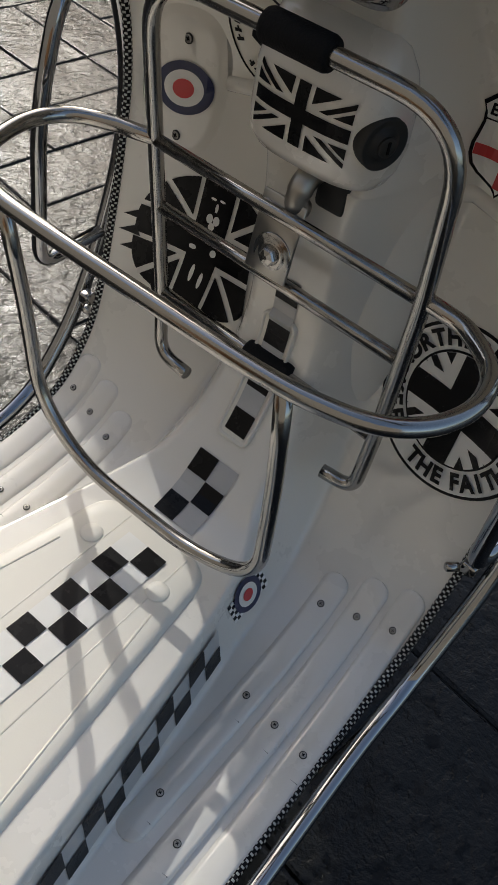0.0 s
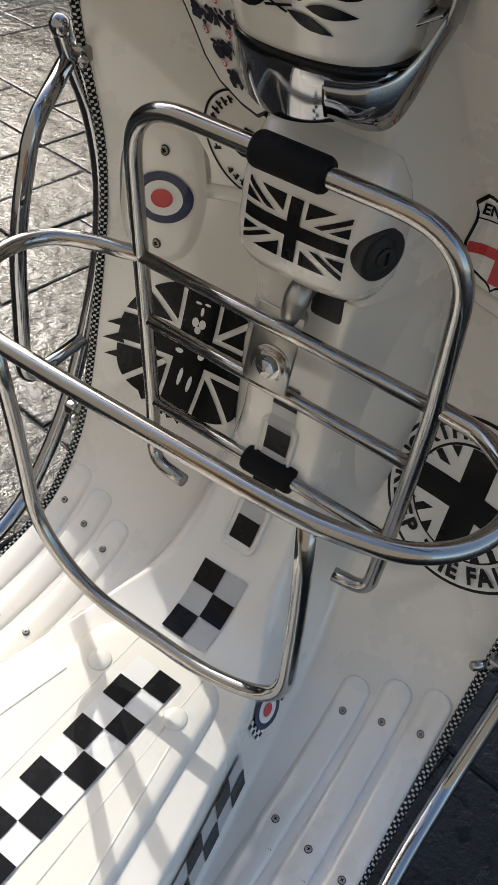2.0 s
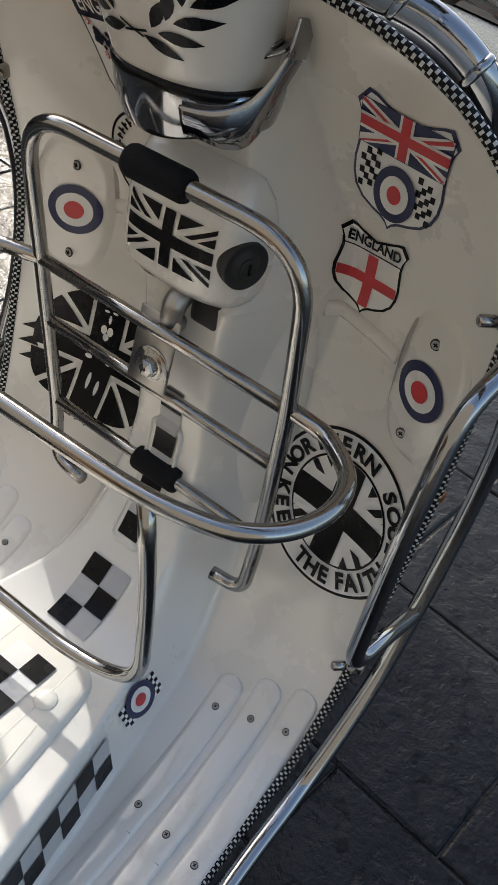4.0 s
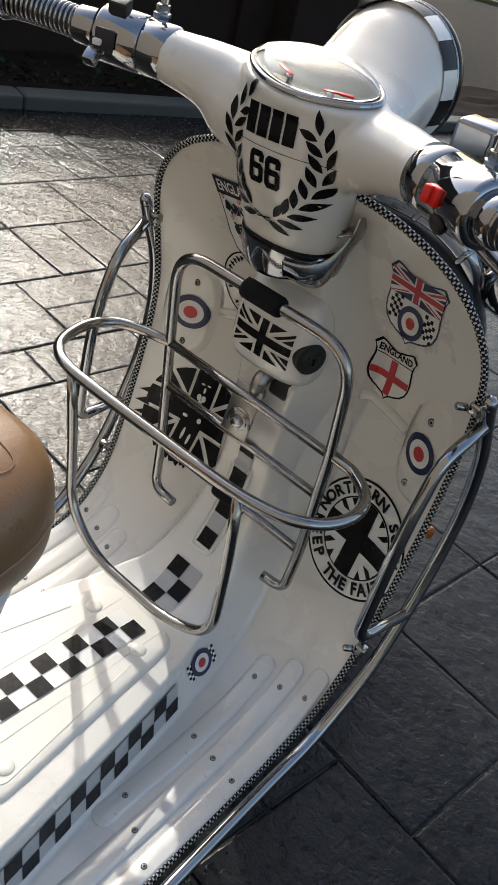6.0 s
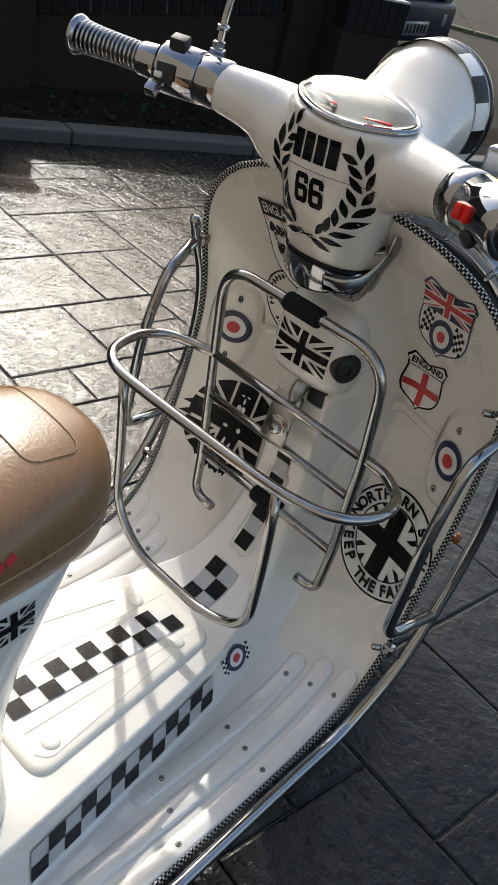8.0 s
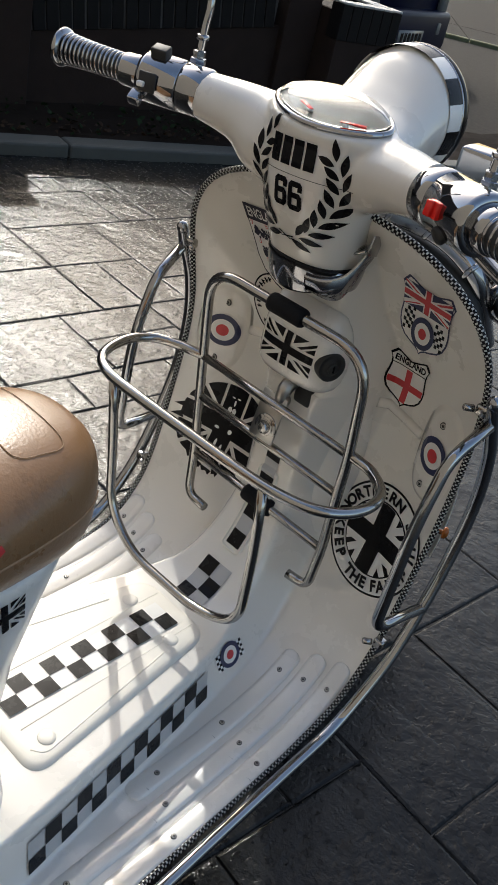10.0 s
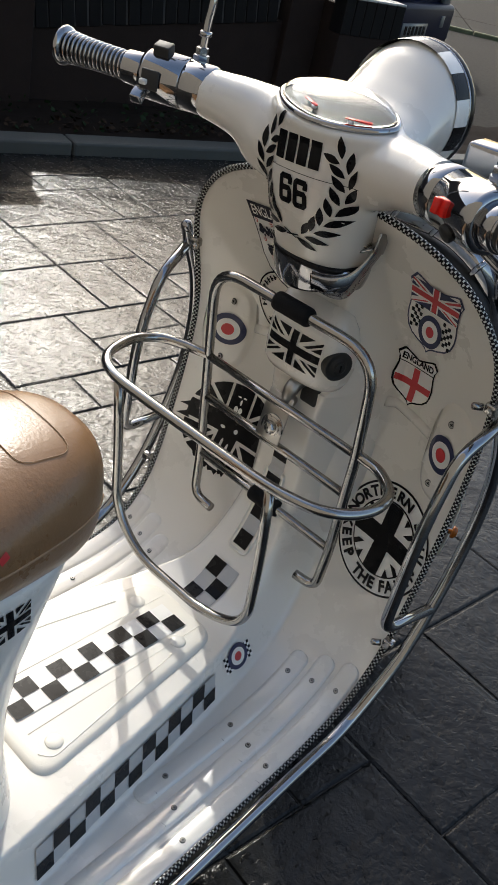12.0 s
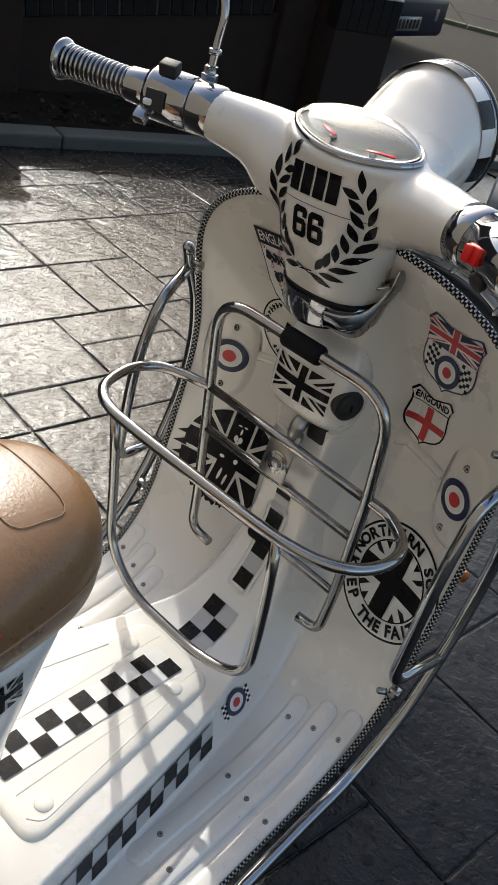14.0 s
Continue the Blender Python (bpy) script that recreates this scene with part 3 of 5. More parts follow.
def build_controls():
    # left: light switch, horn button, mirror stalk
    def on(m, ln, t, ang, out):
        a = radians(ang)
        return m @ Matrix.Translation((0.0278 * math.cos(a), 0.0278 * math.sin(a), ln * t)) @ Matrix.Rotation(a, 4, "Z") @ pose(out, 0, 0, 0, 90, 0)
    # the flat black plate paints the dark reflection in the chrome housing
    for nm, t, ang, size, mat, lab in (("light_switch", 0.56, 72, (0.020, 0.016, 0.014), RUBBER, "black rocker switch"), ("dark_reflection", 0.58, 0, (0.022, 0.022, 0.003), RUBBER, "black plate for the dark reflection on the chrome housing"),
                                       ("horn_button", 0.64, -5, (0.009, 0.006, 0.012), WHITE, "pale button"), ("clutch_lug", 0.72, -40, (0.014, 0.012, 0.018), CHROME, "chrome lug")):
        part(nm, block_bm(size, on(ml, ll, t, ang, 0.004), 0.0015, 2), mat, left_end, lab)
    part("kill_switch", joined(block_bm((0.015, 0.016, 0.012), KILL_M, 0.0015, 2), block_bm((0.008, 0.015, 0.009), KILL_M @ pose(-0.003, 0, 0.006, 0, 14, 0), 0.0015, 2)), RED_PLASTIC, right_end, "bright red switch")
    part("starter_button", turned_bm([(0.009, -0.004), (0.009, 0.006), (0.007, 0.008)], facing((0.199, 0.401, 0.924), (-0.40, -0.72, -0.55), (0, 0, 1)), 20), RUBBER, right_end, "black starter button")
    lever = spline([(0.20, 0.455, 0.910), (0.25, 0.440, 0.897), (0.31, 0.410, 0.893), (0.38, 0.370, 0.893)], 6)
    part("brake_lever", tube_bm(lever, [0.008 - 0.003 * k / 18 for k in range(19)], 12, squash=0.6), CHROME, right_end, "chrome brake lever")
    lever = spline([(-0.225, 0.448, 0.932), (-0.27, 0.452, 0.927), (-0.32, 0.436, 0.925), (-0.375, 0.414, 0.925)], 6)
    part("brake_lever", tube_bm(lever, [0.007 - 0.003 * k / 18 for k in range(19)], 12, squash=0.6), CHROME, left_end, "chrome brake lever")
    for sx, parent in ((-1, left_end), (1, right_end)):
        x = -0.202 if sx < 0 else 0.20
        yb = 0.457 if sx < 0 else 0.455
        stalk = spline([(x, yb, 0.958), (x, yb + 0.002, 1.0), (x + sx * 0.0, yb + 0.004, 1.035), (x + sx * 0.022, yb + 0.004, 1.075), (x + sx * 0.05, yb + 0.004, 1.13), (x + sx * 0.07, yb, 1.19)], 6)
        part("mirror_stalk", tube_bm(stalk, 0.0048, 14), CHROME, parent)
        part("stalk_nut", turned_bm([(0.008, 0), (0.0095, 0.001), (0.0095, 0.010), (0.0075, 0.011), (0.0075, 0.018), (0.0055, 0.019)], pose(x, yb, 0.960), 6), CHROME, parent, smooth=False)
        part("stalk_collar", turned_bm([(0.0065, 0), (0.0075, 0.001), (0.0075, 0.005), (0.006, 0.006)], pose(x, yb + 0.001, 0.99), 20), CHROME, parent)
        part("mirror", turned_bm([(0.052, -0.004), (0.056, 0.0), (0.056, 0.006), (0.04, 0.02), (0.01, 0.026)], facing((x + sx * 0.07, yb, 1.24), (0, 1, 0.1)), 36), CHROME, parent, "round chrome mirror")


build_controls()


def build_neck_collar():
    # chrome skirt below the neck, with its flared side tabs and black gasket
    c = new("steering_collar")
    c.parent = scooter
    c["label"] = "chrome collar under the handlebar neck"
    rows = []
    n = 60
    for k, (grow, dz) in enumerate([(0.0005, 0.008), (0.0035, 0.0075), (0.0042, 0.004), (0.0030, -0.008), (0.0005, -0.018)]):
        row = []
        for j in range(n):
            a = 2 * math.pi * j / n
            dip = 0.015 * max(0.0, math.cos(a + math.pi / 2 + 0.1)) ** 3
            row.append(Vector((-0.006 + (0.057 + grow) * math.cos(a), 0.510 + (0.054 + grow - (0.012 * k / 4.0) * max(0.0, -math.sin(a))) * math.sin(a), 0.798 + dz - dip * (k / 4.0))))
        rows.append(row)
    part("skirt", grid_bm(rows, True), CHROME, c)
    part("gasket", grid_bm([superellipse(-0.006, 0.510, z, rx, rx - 0.003) for z, rx in ((0.801, 0.0570), (0.8035, 0.0578), (0.8062, 0.0578), (0.8072, 0.056), (0.8076, 0.05))], True), BLACK, c, "black gasket")
    # curved strap that rises to an upturned end, with a bolted pad behind it
    top = spline([(0.020, 0.459, 0.796), (0.038, 0.469, 0.797), (0.051, 0.484, 0.803), (0.058, 0.495, 0.816), (0.063, 0.503, 0.832), (0.068, 0.507, 0.847)], 5)
    n = len(top)
    rows = []
    for k, p in enumerate(top):
        t = k / (n - 1)
        deep = 0.020 + 0.012 * math.sin(math.pi * min(1.0, t * 1.15)) ** 2 - 0.002 * t
        out = Vector((0.35, -0.9, 0.15)) * 0.0012
        row = []
        for q, lift in ((p, 0.0), (p + out * 0.8, -0.0015), (p + out + Vector((0, 0.003, -deep * 0.5)), 0.0), (p + out * 0.6 + Vector((0, 0.008, -deep)), 0.0), (p - out + Vector((0, 0.008, -deep)), 0.0), (p - out * 1.5, 0.0)):
            row.append(Vector((q.x, q.y, q.z + lift)))
        rows.append(row)
    part("bracket", grid_bm(rows, True, True), CHROME, c, "flared chrome bracket")
    pad = block_bm((0.030, 0.026, 0.003), Matrix.Translation((0.050, 0.511, 0.832)) @ pose(0, 0, 0, 14, -30, 0), 0.0012, 2)
    part("bracket_pad", pad, CHROME, c)
    part("end_flange", block_bm((0.003, 0.020, 0.024), Matrix.Translation((0.0672, 0.511, 0.843)) @ pose(0, 0, 0, -10, 0, 0), 0.001, 2), CHROME, c)
    m = facing((0.047, 0.509, 0.8330), (-0.42, -0.2, 0.86))
    part("tab_washer", turned_bm([(0.0085, 0), (0.0085, 0.0016), (0.006, 0.002)], m, 24), STEEL, c)
    part("tab_bolt", turned_bm([(0.0058, 0.001), (0.0058, 0.005), (0.0045, 0.0065), (0.003, 0.0050)], m, 6), STEEL, c, smooth=False)


build_neck_collar()


def build_front_fittings():
    # behind the top of the shield: cross tube, spot lamps, square brake fluid reservoir
    bar = new("lamp_bar")
    bar.parent = scooter
    bar["label"] = "chrome lamp bar in front of the leg shield"
    path = rounded([(-0.17, 0.66, 0.74), (-0.165, 0.585, 0.838), (-0.12, 0.565, 0.868), (0.12, 0.565, 0.868), (0.165, 0.585, 0.838), (0.17, 0.66, 0.74)], [0.04, 0.04, 0.04, 0.04], 8)
    part("tube", tube_bm(path, 0.011, 20), CHROME, bar)
    part("cable_sleeve", tube_bm(spline([(-0.03, 0.572, 0.838), (0.05, 0.574, 0.842), (0.105, 0.578, 0.838), (0.150, 0.590, 0.815), (0.178, 0.606, 0.765), (0.190, 0.625, 0.69)], 6), 0.0115, 14), RUBBER, bar, "black cable sleeve")
    for sx in (-1, 1):
        lamp = new("spot_lamp")
        lamp.parent = bar
        m = facing((sx * 0.195, 0.665, 0.822), (sx * 0.1, 1, 0))
        part("shell", turned_bm([(0.004, -0.06), (0.028, -0.052), (0.045, -0.03), (0.052, -0.006), (0.055, 0.0), (0.054, 0.012), (0.046, 0.016)], m, 40), CHROME, bar, "chrome spot lamp shell").parent = lamp
        part("stem", tube_bm([(sx * 0.195, 0.655, 0.78), (sx * 0.22, 0.615, 0.765)], 0.006, 12), CHROME, lamp)
    for x, y, z in ((0.10, 0.565, 0.868), (0.045, 0.565, 0.868), (0.155, 0.580, 0.842)):
        part("clip", turned_bm([(0.0125, -0.003), (0.0135, 0), (0.0125, 0.003)], facing((x, y, z), (0.8, 0.2, -0.5)), 20), CHROME, bar)
    box = block_bm((0.042, 0.040, 0.050), pose(0.124, 0.578, 0.944, 0, 0, 8), 0.005, 3)
    part("fluid_reservoir", box, CHROME, bar, "square chrome brake fluid reservoir")
    for sx in (-1, 1):
        part("indicator", turned_bm([(0.020, 0), (0.022, 0.004), (0.020, 0.012), (0.010, 0.018), (0.001, 0.019)], facing((sx * 0.226, 0.628, 0.488), (sx, 0.3, 0)) @ Matrix.Diagonal((0.30, 0.42, 0.4, 1)), 28), AMBER, bar, "amber indicator lens")
        part("indicator_stem", tube_bm([(sx * 0.227, 0.628, 0.488), (sx * 0.19, 0.612, 0.488)], 0.004, 10), CHROME, bar)


build_front_fittings()

# ---- stickers, draped on the bodywork ----
def clip_poly(poly, hull):
    """Keep the part of a convex polygon inside a convex anticlockwise hull."""
    out = list(poly)
    for i in range(len(hull)):
        a, b = hull[i], hull[(i + 1) % len(hull)]
        src, out = out, []
        if not src:
            return []
        def inside(p):
            return (b[0] - a[0]) * (p[1] - a[1]) - (b[1] - a[1]) * (p[0] - a[0]) >= 0
        for k in range(len(src)):
            p, q = src[k - 1], src[k]
            ip, iq = inside(p), inside(q)
            if ip != iq:
                dx, dy = q[0] - p[0], q[1] - p[1]
                den = (b[0] - a[0]) * dy - (b[1] - a[1]) * dx
                t = ((b[1] - a[1]) * (p[0] - a[0]) - (b[0] - a[0]) * (p[1] - a[1])) / den
                out.append((p[0] + dx * t, p[1] + dy * t))
            if iq:
                out.append(q)
    return out


def disc(r, cx=0.0, cy=0.0, n=48, ry=None):
    return [(cx + r * math.cos(2 * math.pi * k / n), cy + (ry or r) * math.sin(2 * math.pi * k / n)) for k in range(n)]


def ring(r0, r1, mat, layer, n=64):
    out = []
    for k in range(n):
        a, b = 2 * math.pi * k / n, 2 * math.pi * (k + 1) / n
        out.append(([(r0 * math.cos(a), r0 * math.sin(a)), (r1 * math.cos(a), r1 * math.sin(a)), (r1 * math.cos(b), r1 * math.sin(b)), (r0 * math.cos(b), r0 * math.sin(b))], mat, layer))
    return out


def rect(cx, cy, w, h):
    return [(cx - w / 2, cy - h / 2), (cx + w / 2, cy - h / 2), (cx + w / 2, cy + h / 2), (cx - w / 2, cy + h / 2)]


def shrink(poly, k, cx, cy):
    return [(cx + (x - cx) * k, cy + (y - cy) * k) for x, y in poly]


def union_flag(w, h, field, cross, layer, bold=0.20):
    """Cross, eight field triangles and four thin saltire strips."""
    a, b = w / 2, h / 2
    t = h * bold / 2
    g = t * 1.75
    polys = [(rect(0, 0, w, 2 * t), cross, layer), (rect(0, 0, 2 * t, h), cross, layer)]
    k = b / a
    for sx in (-1, 1):
        for sy in (-1, 1):
            wd = h * 0.085
            low = [(g, g), (a, g), (a, b - 2.2 * wd), ]
            x0 = (g + 1.6 * wd) / k
            low = [(max(g, x0), g), (a, g), (a, k * a - 1.6 * wd)]
            x1 = (b - 1.6 * wd) / k
            up = [(g, b), (g, k * g + 1.6 * wd), (x1, b)]
            strip = [(g, k * g - 0.1 * wd), (g + 0.9 * wd / k, k * g - 0.1 * wd), (a, k * (a - 0.9 * wd / k) - 0.1 * wd), (a, k * a - 0.1 * wd)]
            strip = [(g, k * g + 0.1 * wd), (g, k * g - 0.9 * wd), (a, k * a - 0.9 * wd), (a, k * a + 0.1 * wd)]
            for poly, mat in ((low, field), (up, field), (strip, cross)):
                q = clip_poly([(x, y) for x, y in poly], [(g, g), (a, g), (a, b), (g, b)])
                if len(q) > 2:
                    q = [(sx * x, sy * y) for x, y in q]
                    polys.append((q if sx * sy > 0 else q[::-1], mat, layer))
    return polys


def letters(text, size, mat, layer, bold=0.0, squeeze=1.0, at=(0, 0)):
    """Flat lettering, centred."""
    cu = bpy.data.curves.new("letters", "FONT")
    cu.body = text
    cu.size = size
    cu.align_x, cu.align_y = "CENTER", "CENTER"
    cu.resolution_u = 4
    cu.offset = bold
    ob = bpy.data.objects.new("letters", cu)
    scene.collection.objects.link(ob)
    bpy.context.view_layer.update()
    me = ob.evaluated_get(bpy.context.evaluated_depsgraph_get()).to_mesh()
    out = [([(me.vertices[v].co.x * squeeze + at[0], me.vertices[v].co.y + at[1]) for v in p.vertices], mat, layer) for p in me.polygons]
    ob.to_mesh_clear()
    bpy.data.objects.remove(ob)
    bpy.data.curves.remove(cu)
    return out


def turned_polys(polys, deg=0.0, dx=0.0, dy=0.0):
    c, s = math.cos(radians(deg)), math.sin(radians(deg))
    return [([(x * c - y * s + dx, x * s + y * c + dy) for x, y in p], m, l) for p, m, l in polys]


def ring_text(text, radius, size, start, step, mat, layer, inward=False, bold=0.0):
    out = []
    for k, ch in enumerate(text):
        if ch == " ":
            continue
        a = start + step * k
        g = letters(ch, size, mat, layer, bold)
        rot = a + 90 if inward else a - 90
        out += turned_polys(g, rot, radius * math.cos(radians(a)), radius * math.sin(radians(a)))
    return out


def decal(name, polys, frame_m, targets, mats, parent, label="", grid=0.005, lift=0.0010, step=0.0007):
    """Cut flat shapes fine enough to follow the bodywork, and lay them on it along the frame's -z."""
    bm = bmesh.new()
    lay = bm.faces.layers.int.new("layer")
    for pts, mat, layer in polys:
        vs = [bm.verts.new((x, y, 0)) for x, y in pts]
        try:
            f = bm.faces.new(vs)
        except ValueError:
            continue
        f.material_index, f[lay] = mat, layer
    if name == "numeral":
        bmesh.ops.remove_doubles(bm, verts=bm.verts, dist=1e-6)
    bmesh.ops.triangulate(bm, faces=[f for f in bm.faces if len(f.verts) > 4])
    xs = [v.co.x for v in bm.verts]
    ys = [v.co.y for v in bm.verts]
    for lo, hi, axis in ((min(xs), max(xs), 0), (min(ys), max(ys), 1)):
        k = math.floor(lo / grid) + 1
        while k * grid < hi:
            co = (k * grid, 0, 0) if axis == 0 else (0, k * grid, 0)
            no = (1, 0, 0) if axis == 0 else (0, 1, 0)
            bmesh.ops.bisect_plane(bm, geom=bm.verts[:] + bm.edges[:] + bm.faces[:], plane_co=co, plane_no=no)
            k += 1
    d = -(frame_m.to_3x3() @ Vector((0, 0, 1)))
    for v in bm.verts:
        level = max([f[lay] for f in v.link_faces] or [0])
        p = frame_m @ v.co
        best = None
        for tgt in targets:
            ok, loc, nor, _ = tgt.ray_cast(p - d * 0.15, d, distance=0.4)
            if ok and (best is None or (loc - p + d * 0.15).length < best[0]):
                best = ((loc - p + d * 0.15).length, loc, nor)
        v.co = best[1] - d * (lift + step * level) if best else p
    for f in bm.faces:
        f.normal_update()
        if f.normal.dot(d) > 0:
            f.normal_flip()
    return part(name, bm, mats, parent, label, smooth=False)


bpy.context.view_layer.update()
BACK = (0, -1, 0)


def roundel(r, layer=0):
    return [(disc(r), 0, layer), (disc(r * 0.68), 1, layer + 1), (disc(r * 0.36), 2, layer + 2)]


def flag_decal(name, polys, frame_m, targets, mats, parent, label, grid=0.005):
    """A sticker of several loose shapes: the first shape is the sticker, the others its pieces."""
    groups = []
    for poly in polys:
        keys = {(round(x, 5), round(y, 5)) for x, y in poly[0]}
        hit = [g for g in groups if g[0] & keys]
        merged = (set(keys), [poly])
        for g in hit:
            merged = (merged[0] | g[0], g[1] + merged[1])
            groups.remove(g)
        groups.append(merged)
    first = None
    for keys, sub_polys in groups:
        made = decal(name if first is None else "flag_piece", sub_polys, frame_m, targets, mats, first or parent, label if first is None else "", grid)
        first = first or made
    return first


# lock housing that carries the small flag
def build_lock_box():
    rows = []
    for z, hx, y, hy in [(0.636, 0.046, 0.535, 0.024), (0.640, 0.054, 0.534, 0.035), (0.650, 0.058, 0.533, 0.041), (0.668, 0.060, 0.533, 0.042), (0.70, 0.059, 0.530, 0.038), (0.722, 0.056, 0.527, 0.028), (0.738, 0.050, 0.525, 0.016), (0.745, 0.04, 0.525, 0.006)]:
        rows.append(superellipse(0.0, y, z, hx, hy, 3.2, 48))
    ob = part("lock_housing", grid_bm(rows, True, True), PAINT, scooter, "cream moulded lock housing")
    bpy.context.view_layer.update()
    aim = Vector((0.90, -0.44, 0.0)).normalized()
    hit, loc, nor, _ = ob.ray_cast(Vector((0.0565, 0.511, 0.681)) + aim * 0.1, -aim)
    m = facing(loc + nor * 0.0012, Vector((0.93, -0.36, 0.02)))
    lock = part("ignition_lock", turned_bm([(0.0192, -0.014), (0.0192, 0.0006), (0.0178, 0.0012), (0.0145, -0.0006), (0.0112, 0.0000), (0.0104, 0.0022), (0.004, 0.0028)], m, 36), RUBBER, scooter, "black ignition lock")
    part("key_plate", turned_bm([(0.0075, 0.0032), (0.0075, 0.0045), (0.0065, 0.005)], m, 28), RUBBER, lock).matrix_parent_inverse = Matrix()
    part("key_slot", block_bm((0.002, 0.009, 0.001), m @ pose(0, 0, 0.0053)), BLACK, lock, smooth=False)
    return ob


lock_box = build_lock_box()


def build_hook():
    hook = part("bag_hook", tube_bm(rounded([(0.004, 0.532, 0.634), (0.004, 0.506, 0.628), (0.004, 0.499, 0.612), (0.004, 0.510, 0.603)], 0.012, 6), [0.010] * 8 + [0.009] * 8, 16), STEEL_PLATE, scooter, "dull metal bag hook")
    # solid black block stands in for the shaded hollow by the hook
    part("hook_shade", block_bm((0.030, 0.014, 0.034), pose(0.021, 0.5265, 0.620), 0.006, 3), RUBBER, scooter, "black block for the shade in the hook recess")
    return hook


build_hook()
bpy.context.view_layer.update()
SKIN = [leg_shield]

# small flag on the lock housing
flag_decal("flag_sticker", union_flag(0.083, 0.046, 0, 0, 0, 0.22), facing((-0.002, 0.49, 0.6825), BACK), [lock_box, leg_shield], [BLACK], scooter, "black union flag sticker", 0.012)


# indicator blanks with roundels
def build_pods():
    for sx in (-1, 1):
        px, pz = (-0.188, 0.597) if sx < 0 else (0.191, 0.606)
        rows = []
        for k in range(9):
            t = k / 8
            rows.append([])
            for j in range(40):
                a = 2 * math.pi * j / 40
                c, s = math.cos(a), math.sin(a)
                ex = sx * 0.004 + 0.039 * (1 - 0.30 * t) * math.copysign(abs(c) ** 0.75, c)
                ez = 0.072 * (1 - 0.18 * t) * math.copysign(abs(s) ** 0.75, s)
                x, z = px + ex, pz + 0.002 + ez
                ok, loc, nor, _ = leg_shield.ray_cast(Vector((x, 0.3, z)), Vector((0, 1, 0)))
                h = 0.007 * (t * t * (3 - 2 * t))
                rows[-1].append(loc + Vector((0, 0.0012 - h, 0)))
        pod = part("indicator_blank", grid_bm(rows, True, True), PAINT, scooter, "raised cream blank with two screws")
        bpy.context.view_layer.update()
        decal("roundel_sticker", roundel(0.0245), facing((px, 0.5, pz), BACK), [pod], [BLUE, WHITE, RED], scooter, "blue, white and red roundel sticker", 0.006, 0.0016)
        for dx, z in ((-0.001, pz + 0.044), (-0.003, pz - 0.046)):
            ok, loc, nor, _ = pod.ray_cast(Vector((px + dx, 0.4, z)), Vector((0, 1, 0)))
            if ok:
                add_screw(loc + Vector((0, -0.0012, 0)), (0, -1, 0.05), scooter, 0.0044)


def add_screw(loc, normal, parent, r=0.0046):
    m = facing(loc, normal, (0.3, 0.5, 0.8))
    s = part("screw", turned_bm([(r * 0.92, -0.001), (r * 0.9, 0.0002), (r * 0.7, 0.0007), (r * 0.5, 0.0006)], m, 18), STEEL_PLATE, parent)
    part("screw_cross", joined(block_bm((r * 0.95, r * 0.24, 0.0006), m @ pose(0, 0, 0.0008)), block_bm((r * 0.24, r * 0.95, 0.0006), m @ pose(0, 0, 0.0008))), BLACK, s, smooth=False)
    part("screw_ring", turned_bm([(r * 1.10, -0.001), (r * 1.08, 0.0002), (r * 0.9, 0.0003)], m, 18), RUBBER, s)


build_pods()
for sx in (-1, 1):
    pts = []
    for k in range(9):
        x = sx * (0.080 + 0.078 * k / 8)
        ok, loc, nor, _ = leg_shield.ray_cast(Vector((x, 0.3, 0.617 - 0.009 * k / 8)), Vector((0, 1, 0)))
        pts.append(loc + Vector((0, 0.0035, 0)))
    part("moulded_rib", tube_bm(pts, 0.0080, 14), PAINT, scooter)


# shield stickers
def shield_outline(w, h):
    half = [(0.0, 0.40), (0.10, 0.425), (0.22, 0.455), (0.33, 0.49), (0.40, 0.5), (0.5, 0.40), (0.455, 0.32), (0.44, 0.22), (0.455, 0.10), (0.475, -0.02), (0.47, -0.14), (0.43, -0.25), (0.34, -0.335), (0.22, -0.385), (0.10, -0.42), (0.04, -0.455), (0.0, -0.5)]
    pts = half + [(-x, y) for x, y in half[-2:0:-1]]
    return [(x * w, y * h) for x, y in pts][::-1]


